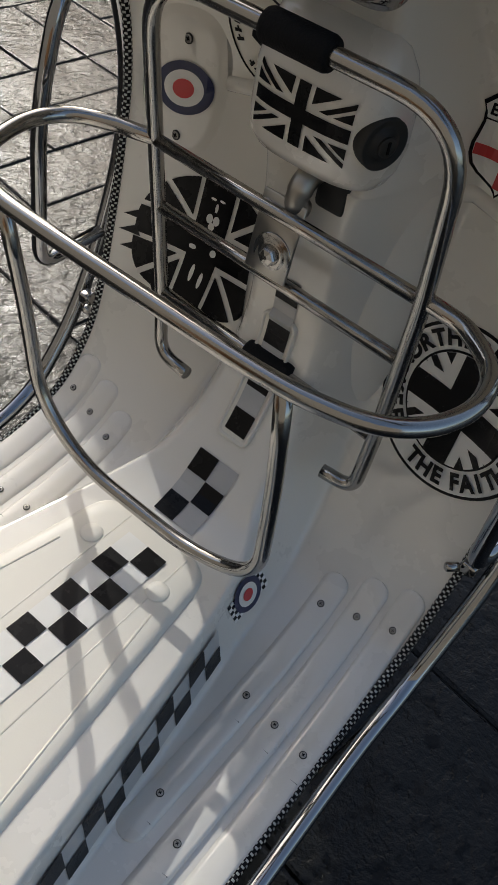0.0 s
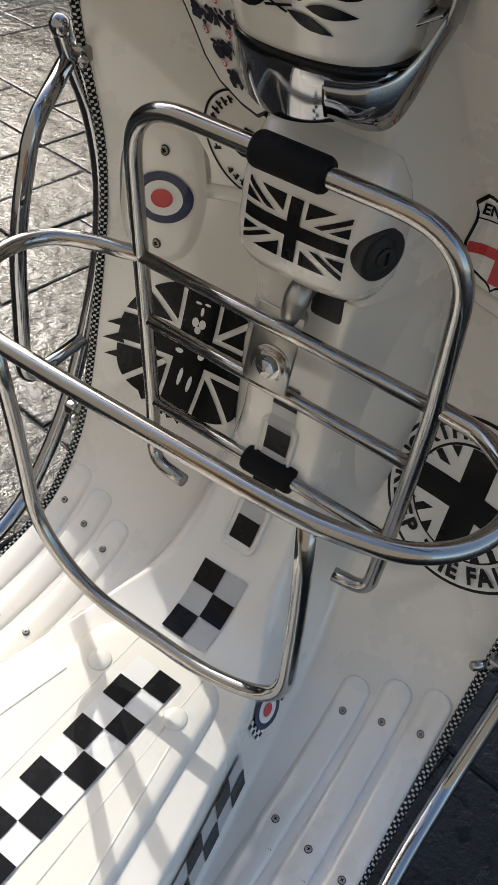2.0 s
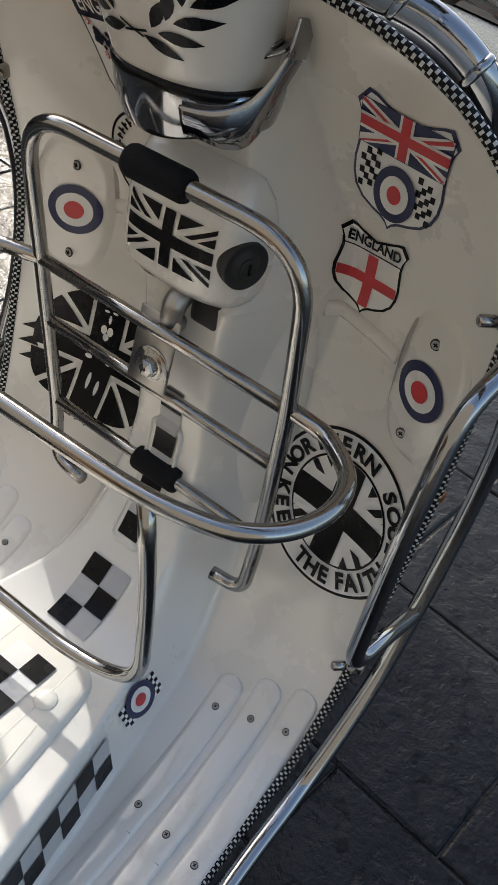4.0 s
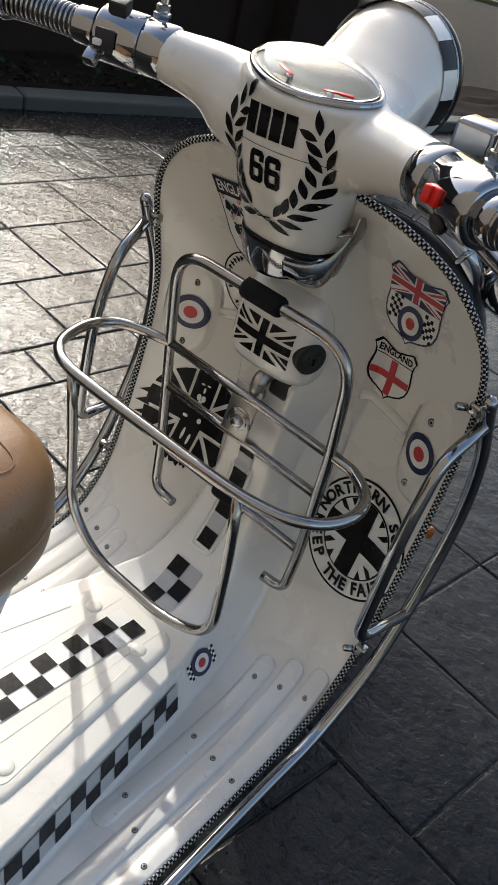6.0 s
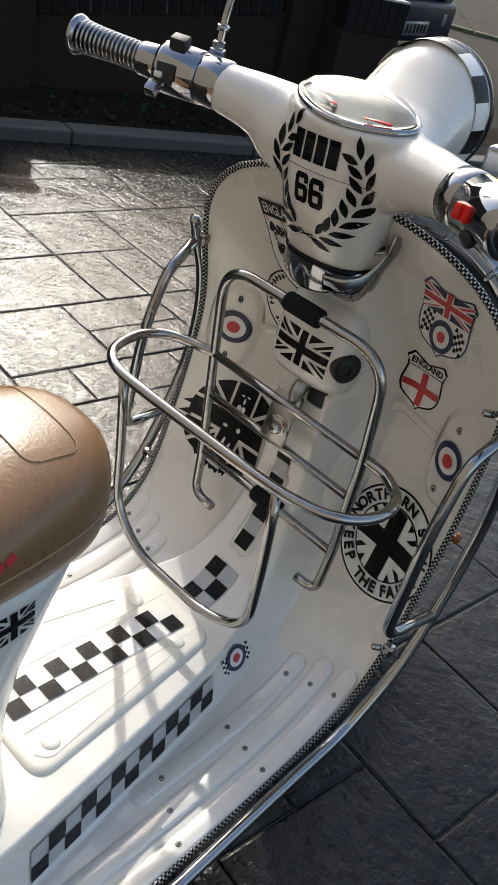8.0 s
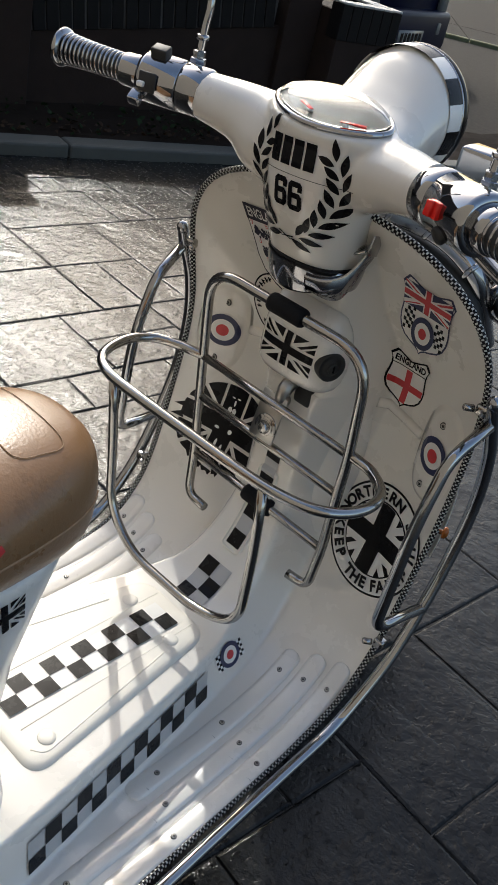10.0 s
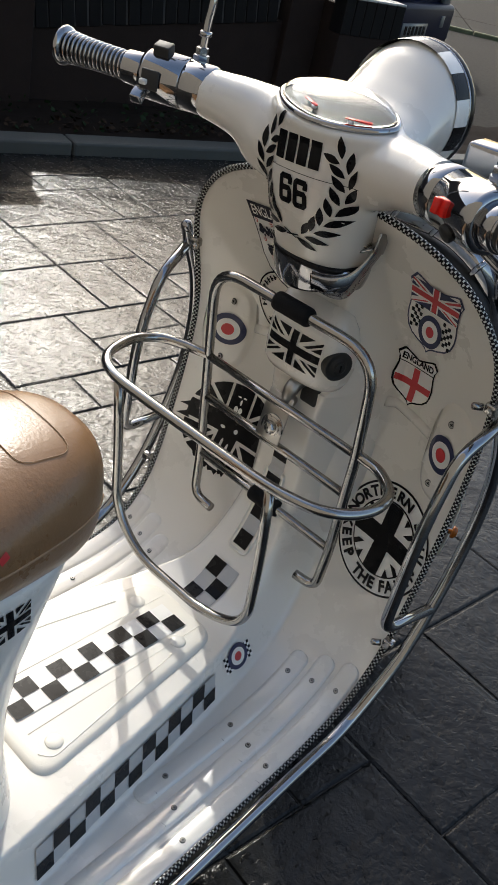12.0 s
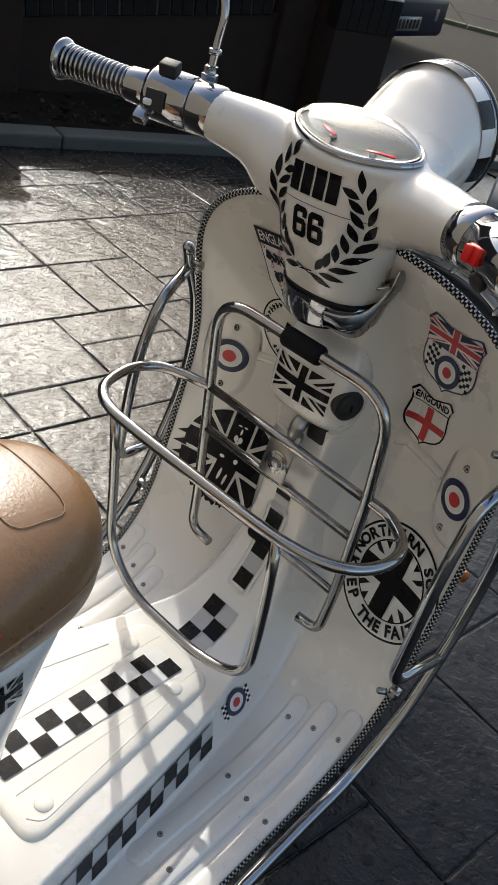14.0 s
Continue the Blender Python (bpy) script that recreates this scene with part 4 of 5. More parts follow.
def sticker_flag_shield():
    w, h = 0.083, 0.078
    out = [(shield_outline(w, h), 0, 0), (shrink(shield_outline(w, h), 0.945, 0, 0), 1, 1)]
    flag = turned_polys([(rect(0, 0, w * 0.9, h * 0.32), 0, 2)], 0, 0, h * 0.27)
    out += flag
    fw, fh = w * 0.88, h * 0.31
    out += turned_polys([([(-fw / 2, -fh / 2), (-fw / 2 + 0.006, -fh / 2), (fw / 2, fh / 2 - 0.004), (fw / 2, fh / 2), (fw / 2 - 0.006, fh / 2), (-fw / 2, -fh / 2 + 0.004)], 1, 3), ([(-fw / 2, fh / 2), (-fw / 2, fh / 2 - 0.004), (fw / 2 - 0.006, -fh / 2), (fw / 2, -fh / 2), (fw / 2, -fh / 2 + 0.004), (-fw / 2 + 0.006, fh / 2)], 1, 3),
                         ([(-fw / 2, -fh / 2), (-fw / 2 + 0.003, -fh / 2), (fw / 2, fh / 2 - 0.002), (fw / 2 - 0.002, fh / 2)], 2, 4), ([(-fw / 2, fh / 2), (-fw / 2, fh / 2 - 0.002), (fw / 2 - 0.002, -fh / 2), (fw / 2, -fh / 2 + 0.001)], 2, 4),
                         (rect(0, 0, fw, 0.0088), 1, 5), (rect(0, 0, 0.0115, fh), 1, 5), (rect(0, 0, fw, 0.0054), 2, 6), (rect(0, 0, 0.0074, fh), 2, 6)], 0, 0, h * 0.27)
    for sx in (-1, 1):
        for i in range(4):
            for j in range(6):
                if (i + j) % 2 == 0:
                    cx = sx * (0.0185 + 0.0042 * i)
                    cy = 0.004 - 0.0042 * j - 0.0012 * i + (0.004 if sx < 0 else 0)
                    if abs(cx) < 0.036 and cy > -0.030:
                        out.append((rect(cx, cy, 0.0042, 0.0042), 3, 2))
    out += [([(x, y - 0.014) for x, y in p], m, l) for p, m, l in [(disc(0.0185), 0, 4), (disc(0.0125), 1, 5), (disc(0.0062), 2, 6)]]
    return out


decal("shield_sticker", sticker_flag_shield(), facing((0.1345, 0.542, 0.777), (0.15, -1, 0.45)) @ Matrix.Scale(0.95, 4) @ pose(0, 0, 0, 0, 0, -8), SKIN, [BLUE, WHITE, RED, BLACK], scooter, "shield sticker with union flag, roundel and chequered flags")


def sticker_cross_shield():
    w, h = 0.066, 0.078
    o = shield_outline(w, h)
    inner = shrink(o, 0.93, 0, 0)
    out = [(o, 0, 0), (inner, 1, 1), (rect(-0.0169, -0.006, 0.0233, 0.0095), 2, 2), (rect(0.0169, -0.006, 0.0233, 0.0095), 2, 2), (rect(0, -0.0072, 0.0105, h * 0.625), 2, 2), (rect(0, 0.0192, w * 0.84, 0.0012), 0, 2)]
    out += letters("ENGLAND", 0.0122, 0, 3, 0.0004, 0.92, (0, 0.0268))
    return out


decal("shield_sticker", sticker_cross_shield(), facing((0.110, 0.618, 0.6605), (0.12, -1, 0.35)) @ Matrix.Scale(0.93, 4) @ pose(0, 0, 0, 0, 0, -3), SKIN, [BLACK, WHITE, RED], scooter, "white shield sticker with red cross and black lettering")


def sticker_crest():
    w, h = 0.062, 0.082
    o = [(-0.5 * w, 0.5 * h), (0.5 * w, 0.5 * h), (0.5 * w, -0.1 * h), (0.42 * w, -0.28 * h), (0.2 * w, -0.43 * h), (0, -0.5 * h), (-0.2 * w, -0.43 * h), (-0.42 * w, -0.28 * h), (-0.5 * w, -0.1 * h)][::-1]
    out = [(o, 0, 0), (shrink(o, 0.94, 0, 0), 1, 1), (rect(0, 0.41 * h, w, 0.18 * h), 0, 2)]
    out += letters("ENGLAND", 0.0125, 1, 3, 0.0002, 0.92, (0, 0.405 * h))
    rng = random.Random(4)
    # three rows of ragged dark shapes with small red flowers between them
    for row in range(3):
        cy = 0.21 * h - row * 0.21 * h
        lim = 0.40 * w * (1 - 0.22 * row)
        for k in range(34):
            x = (-0.92 + 1.84 * (k % 17) / 16) * lim
            y = cy + 0.0020 * math.sin(k * 1.9 + row) - (0.0042 if k > 16 else 0)
            r = rng.uniform(0.0015, 0.0031)
            blob = [(x + r * rng.uniform(0.5, 1.3) * math.cos(a), y + r * rng.uniform(0.5, 1.4) * math.sin(a)) for a in [q * math.pi / 3.5 for q in range(7)]]
            out.append((blob, 0, 2 + k % 4))
        for x in (-0.95, 0.0, 0.95):
            out += [(disc(0.0022, x * lim, cy + 0.0066, 10), 2, 6), (disc(0.0016, x * lim, cy + 0.0066, 9), 1, 7), (disc(0.0006, x * lim, cy + 0.0066, 7), 2, 8)]
    return out


decal("crest_sticker", sticker_crest(), facing((-0.119, 0.566, 0.753), (-0.1, -1, 0.45)) @ pose(0, 0, 0, 0, 0, 8), SKIN, [NAVY, WHITE, RED], scooter, "white crest sticker with navy figures and small red flowers")


def sticker_club():
    out = ring(0.040, 0.0418, 0, 0)
    rng = random.Random(6)
    for k in range(34):
        a = 360 * k / 34
        if 205 < a < 225 or 20 < a < 34 or 100 < a < 112:
            continue
        out += turned_polys([(rect(0, 0, 0.0026, rng.uniform(0.0048, 0.0066)), 0, 0), (rect(0.0022, rng.uniform(-0.001, 0.001), 0.0022, 0.0016), 0, 0)], a - 90, 0.0345 * math.cos(radians(a)), 0.0345 * math.sin(radians(a)))
    out += [([(-0.022, -0.006), (-0.012, -0.012), (0.018, -0.010), (0.024, -0.003), (0.012, 0.002), (0.004, 0.012), (-0.006, 0.014), (-0.010, 0.004), (-0.020, 0.004)], 0, 0)]
    return out


decal("club_sticker", sticker_club(), facing((-0.118, 0.597, 0.667), (-0.1, -1, 0.35)), SKIN, [BLACK], scooter, "black round club badge sticker")


def sticker_soul():
    out = [(disc(0.0775, 0, 0, 64), 0, 0), (disc(0.0745, 0, 0, 64), 1, 1), (disc(0.0525, 0, 0, 56), 0, 2), (disc(0.0505, 0, 0, 56), 1, 3)]
    hull = disc(0.0505, 0, 0, 40)
    for p, m, l in union_flag(0.125, 0.105, 0, 0, 4, 0.24):
        area = sum(p[i - 1][0] * p[i][1] - p[i][0] * p[i - 1][1] for i in range(len(p)))
        q = clip_poly(p if area > 0 else p[::-1], hull)
        if len(q) > 2:
            out.append((q, 0, 4))
    out += ring_text("NORTHERN SOUL", 0.0632, 0.0205, 172, -13.6, 0, 4, False, 0.0009)
    for word, start, step in (("KEEP", 192, 13.0), ("THE", 255, 12.5), ("FAITH", 297, 11.6)):
        out += ring_text(word, 0.0632, 0.0205, start, step, 0, 4, True, 0.0009)
    out += turned_polys([(disc(0.0032), 0, 4)], 0, 0.0632 * math.cos(radians(-6)), 0.0632 * math.sin(radians(-6)))
    return out


decal("round_sticker", sticker_soul(), facing((0.159, 0.588, 0.449), (0.10, -1, 0.18)), SKIN, [BLACK, WHITE], scooter, "large round black and white lettered union flag sticker")


def sticker_big_flag():
    """A round flag with a drawn face over its upright bar, thorns on one side and a ragged foot."""
    out = []
    hull = [(0.070 * math.copysign(abs(math.cos(a)) ** (1.0 if math.sin(a) > 0 else 0.55), math.cos(a)), 0.003 + 0.068 * math.copysign(abs(math.sin(a)) ** (1.0 if math.sin(a) > 0 else 0.55), math.sin(a))) for a in [2 * math.pi * k / 48 for k in range(48)]]
    bar, gap, far, w = 0.0165, 0.0205, 0.09, 0.0042
    shapes = [rect(0, 0, 2 * bar, 0.2), rect(-bar - far / 2, 0.002, far, 0.030), rect(bar + far / 2, 0.002, far, 0.030)]
    for sx in (-1, 1):
        for sy in (-1, 1):
            for tri in ([(gap + w, gap), (far, gap), (far, far - w)], [(gap, gap + w), (far - w, far), (gap, far)]):
                shapes.append([(sx * x, sy * y + 0.002) for x, y in tri])
    for p in shapes:
        area = sum(p[i - 1][0] * p[i][1] - p[i][0] * p[i - 1][1] for i in range(len(p)))
        q = clip_poly(p if area > 0 else p[::-1], hull)
        if len(q) > 2:
            out.append((q, 0, 0))
    for x, y, w, h in ((-0.004, 0.052, 0.0030, 0.0014), (0.005, 0.053, 0.0030, 0.0014), (0.001, 0.044, 0.0016, 0.0050), (-0.0035, 0.031, 0.0034, 0.0052), (0.0035, 0.031, 0.0034, 0.0052), (0.0, 0.0235, 0.0032, 0.0042),
                       (-0.012, -0.004, 0.0040, 0.0026), (0.010, -0.002, 0.0034, 0.0040), (-0.004, -0.030, 0.0022, 0.0100), (0.007, -0.034, 0.0022, 0.0090)):
        out.append((disc(w, x, y, 10, h), 1, 1))
    for x, y, s in ((-0.067, 0.006, 0.9), (-0.0685, -0.012, 0.9), (-0.0665, -0.030, 0.8)):
        out.append(([(x, y + 0.006 * s), (x - 0.016 * s, y - 0.005 * s), (x + 0.006 * s, y - 0.006 * s)], 0, 0))
    for x, y, w in ((-0.030, -0.066, 0.010), (-0.014, -0.071, 0.007), (0.002, -0.073, 0.011), (0.018, -0.070, 0.007)):
        out.append(([(x - w, y + 0.004), (x - w * 0.4, y - 0.004), (x + w * 0.2, y - 0.001), (x + w * 0.8, y - 0.005), (x + w, y + 0.003)], 0, 0))
    return out


flag_decal("torn_flag_sticker", sticker_big_flag(), facing((-0.143, 0.590, 0.448), (-0.12, -1, 0.18)), SKIN, [BLACK, WHITE], scooter, "large round torn-edged black union flag sticker")


# chequered tapes: a film with each dark square on it
def tape(cols, rows, cell, first, frame_m, targets, film, label):
    base = decal("chequered_tape", [(rect(0, 0, cols * cell, rows * cell), 0, 0)], frame_m, targets, [film], scooter, label, 0.012)
    for i in range(cols):
        for j in range(rows):
            if (i + j + first) % 2 == 0:
                m = frame_m @ pose((i + 0.5 - cols / 2) * cell, (j + 0.5 - rows / 2) * cell, 0)
                decal("dark_square", [(rect(0, 0, cell * 0.985, cell * 0.985), 0, 1)], m, targets, [BLACK], base, "", 0.012)
    return base


# neck of the spine: tape, framed plate and lettering of the cowl come next
tape(2, 3, 0.0243, 0, facing((0.0015, 0.4335, 0.321), (0, -0.53, 0.85)), SKIN, GREY, "black and silver chequered tape on the spine")


# ---- floor: cover, ribs, screws ----
def build_cover():
    """Raised pad on the floor tunnel with moulded grooves and four buttons."""
    def outline(grow, z):
        pts = []
        for y, hw in ((0.080, 0.108), (0.386, 0.062)):
            pts.append((y, hw))
        rear, front = pts
        ring_pts = []
        corners = [(-rear[1] - grow, rear[0] - grow), (rear[1] + grow, rear[0] - grow), (front[1] + grow, front[0] + grow), (-front[1] - grow, front[0] + grow)]
        n = len(corners)
        for i in range(n):
            a, p, c = Vector(corners[i - 1]), Vector(corners[i]), Vector(corners[(i + 1) % n])
            r = 0.028
            s, e = p + (a - p).normalized() * r, p + (c - p).normalized() * r
            for k in range(9):
                t = k / 8
                q = s * (1 - t) ** 2 + p * 2 * t * (1 - t) + e * t * t
                ring_pts.append(Vector((q.x, q.y, z)))
        return ring_pts
    rows = [outline(0.004, 0.290), outline(0.003, 0.2965), outline(0.0, 0.3005), outline(-0.004, 0.302), outline(-0.012, 0.3021)]
    ob = part("tunnel_cover", grid_bm(rows, True, True), PLASTIC, scooter, "cream moulded tunnel cover")
    for x, y in ((0.046, 0.336), (-0.041, 0.339), (0.077, 0.118), (-0.075, 0.118)):
        part("button", turned_bm([(0.0108, -0.001), (0.0108, 0.0006), (0.0098, 0.0016), (0.005, 0.0022), (0.0005, 0.0023)], pose(x, y, 0.302), 24), PLASTIC, ob)
    for sx in (-1, 1):
        part("moulded_line", tube_bm(rounded([(sx * 0.058, 0.315, 0.3014), (sx * 0.094, 0.105, 0.3014), (sx * 0.080, 0.094, 0.3014)], 0.01, 4), 0.0015, 8), PLASTIC, ob)
        part("moulded_line", tube_bm([(sx * 0.036 + 0.006, 0.379, 0.3012), (sx * 0.040 + 0.012, 0.10, 0.3012)], 0.0013, 8), PLASTIC, ob)
    return ob


cover = build_cover()
bpy.context.view_layer.update()
tape(2, 11, 0.0240, 1, facing((0.0065, 0.232, 0.31), (0, 0, 1), (0, 1, 0)), [cover, leg_shield], WHITE, "black and white chequered tape on the tunnel cover")


def station_by_length(dist):
    """Index of the profile station that lies dist metres along the skin from y = 0."""
    d = np.concatenate([[0], np.cumsum(np.hypot(np.diff(PROFILE[:, 0]), np.diff(PROFILE[:, 1])))])
    return int(np.argmin(np.abs(d - d[shell_at_y(0.0)] - dist)))


# tape on the flank of the tunnel
def flank_tape():
    cols = 13

    def quad(i0, i1, j0, j1, lift):
        out = []
        for t, v in ((i0, j0), (i1, j0), (i1, j1), (i0, j1)):
            k = shell_at_y(0.041 + 0.316 * t / cols)
            foot, flat = PROFILE[k, 6], PROFILE[k, 5]
            u = 0.617 + 0.07 * t / cols - 0.5 * v * 0.435
            p = shell_point(k, foot + (flat - foot) * u, lift)
            p.y = 0.041 + 0.316 * t / cols
            p.x += 0.0006 + lift
            out.append(p)
        return out

    def face_bm(quads):
        bm = bmesh.new()
        for q in quads:
            bm.faces.new([bm.verts.new(p) for p in q])
        bmesh.ops.remove_doubles(bm, verts=bm.verts, dist=1e-5)
        bm.normal_update()
        for f in bm.faces:
            if f.normal.z < 0:
                f.normal_flip()
        return bm

    film = part("chequered_tape", face_bm([quad(i / 2, i / 2 + 0.5, j / 2, j / 2 + 0.5, 0.0008) for i in range(cols * 2) for j in range(4)]), GREY, scooter, "black and silver chequered tape on the tunnel flank", smooth=False)
    for i in range(cols):
        for j in range(2):
            if (i + j) % 2 == 1:
                part("dark_square", face_bm([quad(i + a, i + a + 0.5, j + b, j + b + 0.5, 0.0014) for a in (0, 0.5) for b in (0, 0.5)]), BLACK, film, smooth=False)


flank_tape()


def sticker_round_flags():
    out = [(disc(0.0185), 0, 2), (disc(0.0125), 1, 3), (disc(0.0065), 2, 4)]
    for s in (-1, 1):
        for i in range(6):
            for j in range(3):
                cx, cy = s * (0.015 + 0.0042 * j), -0.0125 + 0.0042 * i
                out.append((rect(cx, cy, 0.0042, 0.0042), 3 if (i + j) % 2 else 1, 0))
    return out


decal("round_sticker", turned_polys(sticker_round_flags(), 97), facing((0.102, 0.405, 0.28), (0.62, -0.35, 0.7), (0, 1, 0)), SKIN, [BLUE, WHITE, RED, BLACK], scooter, "small roundel sticker with chequered flags", 0.012)


def station_offset(i):
    d = np.concatenate([[0], np.cumsum(np.hypot(np.diff(PROFILE[:, 0]), np.diff(PROFILE[:, 1])))])
    return d[i] - d[shell_at_y(0.0)]


def build_ribs():
    for sx in (-1, 1):
        for xf, xr, s0, s1, screws in ((0.147, 0.158, 0.190, 0.503, (0.462, 0.352, 0.235)), (0.182, 0.1985, -0.22, 0.523, (0.473, 0.348, 0.215, 0.066)), (0.217, 0.236, -0.22, 0.538, (0.481, 0.345, 0.195, 0.040))):
            rib = new("floor_rib")
            rib.parent = scooter
            rib["label"] = "raised aluminium-look floor strip with screws"
            hw = 0.0118
            rows = []
            ends = [hw * (1 - math.cos(math.pi / 2 * q / 7)) for q in range(8)]
            steps = [s0 + e for e in ends] + [s0 + hw + (s1 - s0 - 2 * hw) * q / 36 for q in range(1, 36)] + [s1 - e for e in ends[::-1]]
            for s in steps:
                i = station_by_length(s)
                ahead = s - station_offset(i)
                end = min(s - s0, s1 - s)
                w = hw * math.sqrt(max(0.0, 1 - (1 - min(end / hw, 1.0)) ** 2)) + 0.0008
                t = (s - 0.0) / 0.5
                cx = sx * (xr + (xf - xr) * min(max(t, 0), 1) ** 1.0)
                row = []
                for u, h in ((-1.16, -0.0006), (-1.02, 0.0014), (-0.70, 0.0027), (0.0, 0.0040), (0.80, 0.0052), (1.02, 0.0042), (1.12, -0.0006)):
                    q = shell_point(i, cx + sx * u * w, h * min(1.0, 0.35 + end / 0.02))
                    row.append(q + Vector((0, TANGENT[i, 0], TANGENT[i, 1])) * ahead)
                rows.append(row)
            part("strip", grid_bm(rows), PAINT, rib)
            for y in screws:
                i = shell_at_y(y)
                s = station_offset(i)
                cx = sx * (xr + (xf - xr) * min(max(s / 0.5, 0), 1))
                p = shell_point(i, cx, 0.0047)
                ty, tz = TANGENT[i]
                add_screw(p, (0, -tz, ty), rib, 0.0033)
                if 0.2 < s < 0.4:
                    i = station_by_length(s - 0.022)
                    path = [shell_point(i, cx + sx * u * hw, 0.0034 + 0.0016 * u) for u in (-0.1, 0.3, 0.7, 1.0)]
                    part("joint_line", tube_bm(path, 0.00045, 6), RUBBER, rib)


build_ribs()


# framed plate on the spine with two dark squares
def build_spine_plate():
    zs = np.linspace(0.34, 0.54, 41)
    ys = [leg_shield.ray_cast(Vector((0, 0.2, z)), Vector((0, 1, 0)))[1].y for z in zs]

    def on(x, z, h):
        return Vector((x - 0.001, float(np.interp(z, zs, ys)) - h, z))

    def outline(inset, h):
        hw, z0, z1, r = 0.0185 - inset, 0.358 + inset, 0.484 - inset, 0.007 - 0.7 * inset
        pts = []
        for cx, cz, a0 in ((hw - r, z0 + r, -90), (hw - r, z1 - r, 0), (-hw + r, z1 - r, 90), (-hw + r, z0 + r, 180)):
            for k in range(7):
                a = radians(a0 + 15 * k)
                pts.append((cx + r * math.cos(a), cz + r * math.sin(a)))
            if a0 in (0, 180):
                continue
            for k in range(1, 12):
                t = k / 12
                pts.append((cx + r if a0 == -90 else cx - r, (cz + (z1 - r - cz) * t) if a0 == -90 else (cz + (z0 + r - cz) * t)))
        return [on(x, z, h) for x, z in pts]

    rim = grid_bm([outline(0.0, -0.001), outline(0.0002, 0.0036), outline(0.0010, 0.0046), outline(0.0022, 0.0046), outline(0.0030, 0.0036), outline(0.0032, 0.0015)], True)
    panel = grid_bm([[on(x, 0.361 + 0.120 * k / 16, 0.0024) for x in (-0.0156, 0.0, 0.0156)] for k in range(17)])
    pl = part("access_plate", joined(rim, panel), PLASTIC, scooter, "framed cream access plate on the spine")
    bpy.context.view_layer.update()
    pitch = 0.0243
    spots, z = [], 0.3734
    for k in range(8):
        spots.append(z)
        y0 = float(np.interp(z, zs, ys))
        y1 = float(np.interp(z + pitch, zs, ys))
        z += pitch * pitch / math.hypot(pitch, y1 - y0)
    film = None
    for k, z in enumerate(spots[:7]):
        slope = (float(np.interp(z + 0.01, zs, ys)) - float(np.interp(z - 0.01, zs, ys))) / 0.02
        m = facing((0.0, float(np.interp(z, zs, ys)), z), (0, -1, slope))
        made = decal("dark_square" if k % 2 == 0 else "silver_square", [(rect(0, 0, pitch * 0.985, pitch * 0.985), 0, 0)], m, [pl, leg_shield], [BLACK if k % 2 == 0 else GREY], film or scooter, "black and silver chequered tape on the access plate" if film is None else "", 0.006, 0.0012)
        film = film or made


build_spine_plate()


# ---- cowl lettering and laurel ----
bpy.context.view_layer.update()


def sticker_laurel():
    out = []
    rx, ry = 0.0515, 0.057
    for sx in (-1, 1):
        for k in range(9):
            a = radians(-80 + 16.0 * k)
            taper = 1 + 0.28 * math.sin(a)
            tang = math.atan2(ry * math.cos(a), -rx * math.sin(a))
            for side, off in ((1, -0.48), (-1, 0.56)):
                ln = (0.0262 if side > 0 else 0.0228) - 0.0004 * k
                if side < 0 and (k == 0 or (k == 8 and sx < 0)):
                    continue
                ang = tang + off
                dx, dy = math.cos(ang), math.sin(ang)
                px, py = -dy, dx
                bx = (rx + 0.0028 * side) * math.cos(a) * taper - (0.004 * dx if side < 0 else 0)
                by = (ry + 0.0028 * side) * math.sin(a) - (0.004 * dy if side < 0 else 0)
                leaf = []
                for t, w in ((0, 0.0), (0.15, 0.0020), (0.35, 0.0037), (0.55, 0.0039), (0.78, 0.0024), (1.0, 0.0), (0.78, -0.0024), (0.55, -0.0039), (0.35, -0.0037), (0.15, -0.0020)):
                    leaf.append((sx * (bx + dx * ln * t + px * w), by + dy * ln * t + py * w))
                out.append((leaf, 0, 0))
        out.insert(0, ([(-sx * 0.0075, -0.0600), (-sx * 0.0062, -0.0612), (sx * 0.0110, -0.0560), (sx * 0.0105, -0.0545)], 0, 0 if sx < 0 else 1))
    return out


COWL_M = facing((0.001, 0.40, 0.897), (0.0, -1, 0.02))
laurel = None
for poly in turned_polys(sticker_laurel(), -4):
    made = decal("laurel_stem" if laurel is None else "leaf", [poly], COWL_M @ pose(-0.0035, -0.003, 0), [cowl], [BLACK], laurel or scooter, "black laurel wreath sticker" if laurel is None else "", 0.008)
    laurel = laurel or made
for k in range(4):
    decal("letter_bar", [(rect(0, 0, 0.0132, 0.0285), 0, 0)], COWL_M @ pose(-0.0318 + 0.0158 * k, 0.0305 + 0.001 * k, 0, 0, 0, 4), [cowl], [BLACK], scooter, "plain black bar of lettering", 0.008)


def block_six(u, v):
    """A square-cut numeral six, u wide and v high."""
    polys = [[(0, 0.35), (0.62, 0.58), (0.62, 2.42), (0, 2.65)], [(0, 2.65), (0.62, 2.42), (1.38, 2.42), (2, 2.65), (1.65, 3), (0.35, 3)], [(1.38, 2.02), (2, 2.02), (2, 2.65), (1.38, 2.42)],
             [(0.62, 1.28), (1.38, 1.28), (2, 1.5), (1.65, 1.86), (0.62, 1.86)], [(1.38, 0.58), (2, 0.35), (2, 1.5), (1.38, 1.28)], [(0.35, 0), (1.65, 0), (2, 0.35), (1.38, 0.58), (0.62, 0.58), (0, 0.35)]]
    return [([((x - 1) * u / 2, (y - 1.5) * v / 3) for x, y in p], 0, 0) for p in polys]


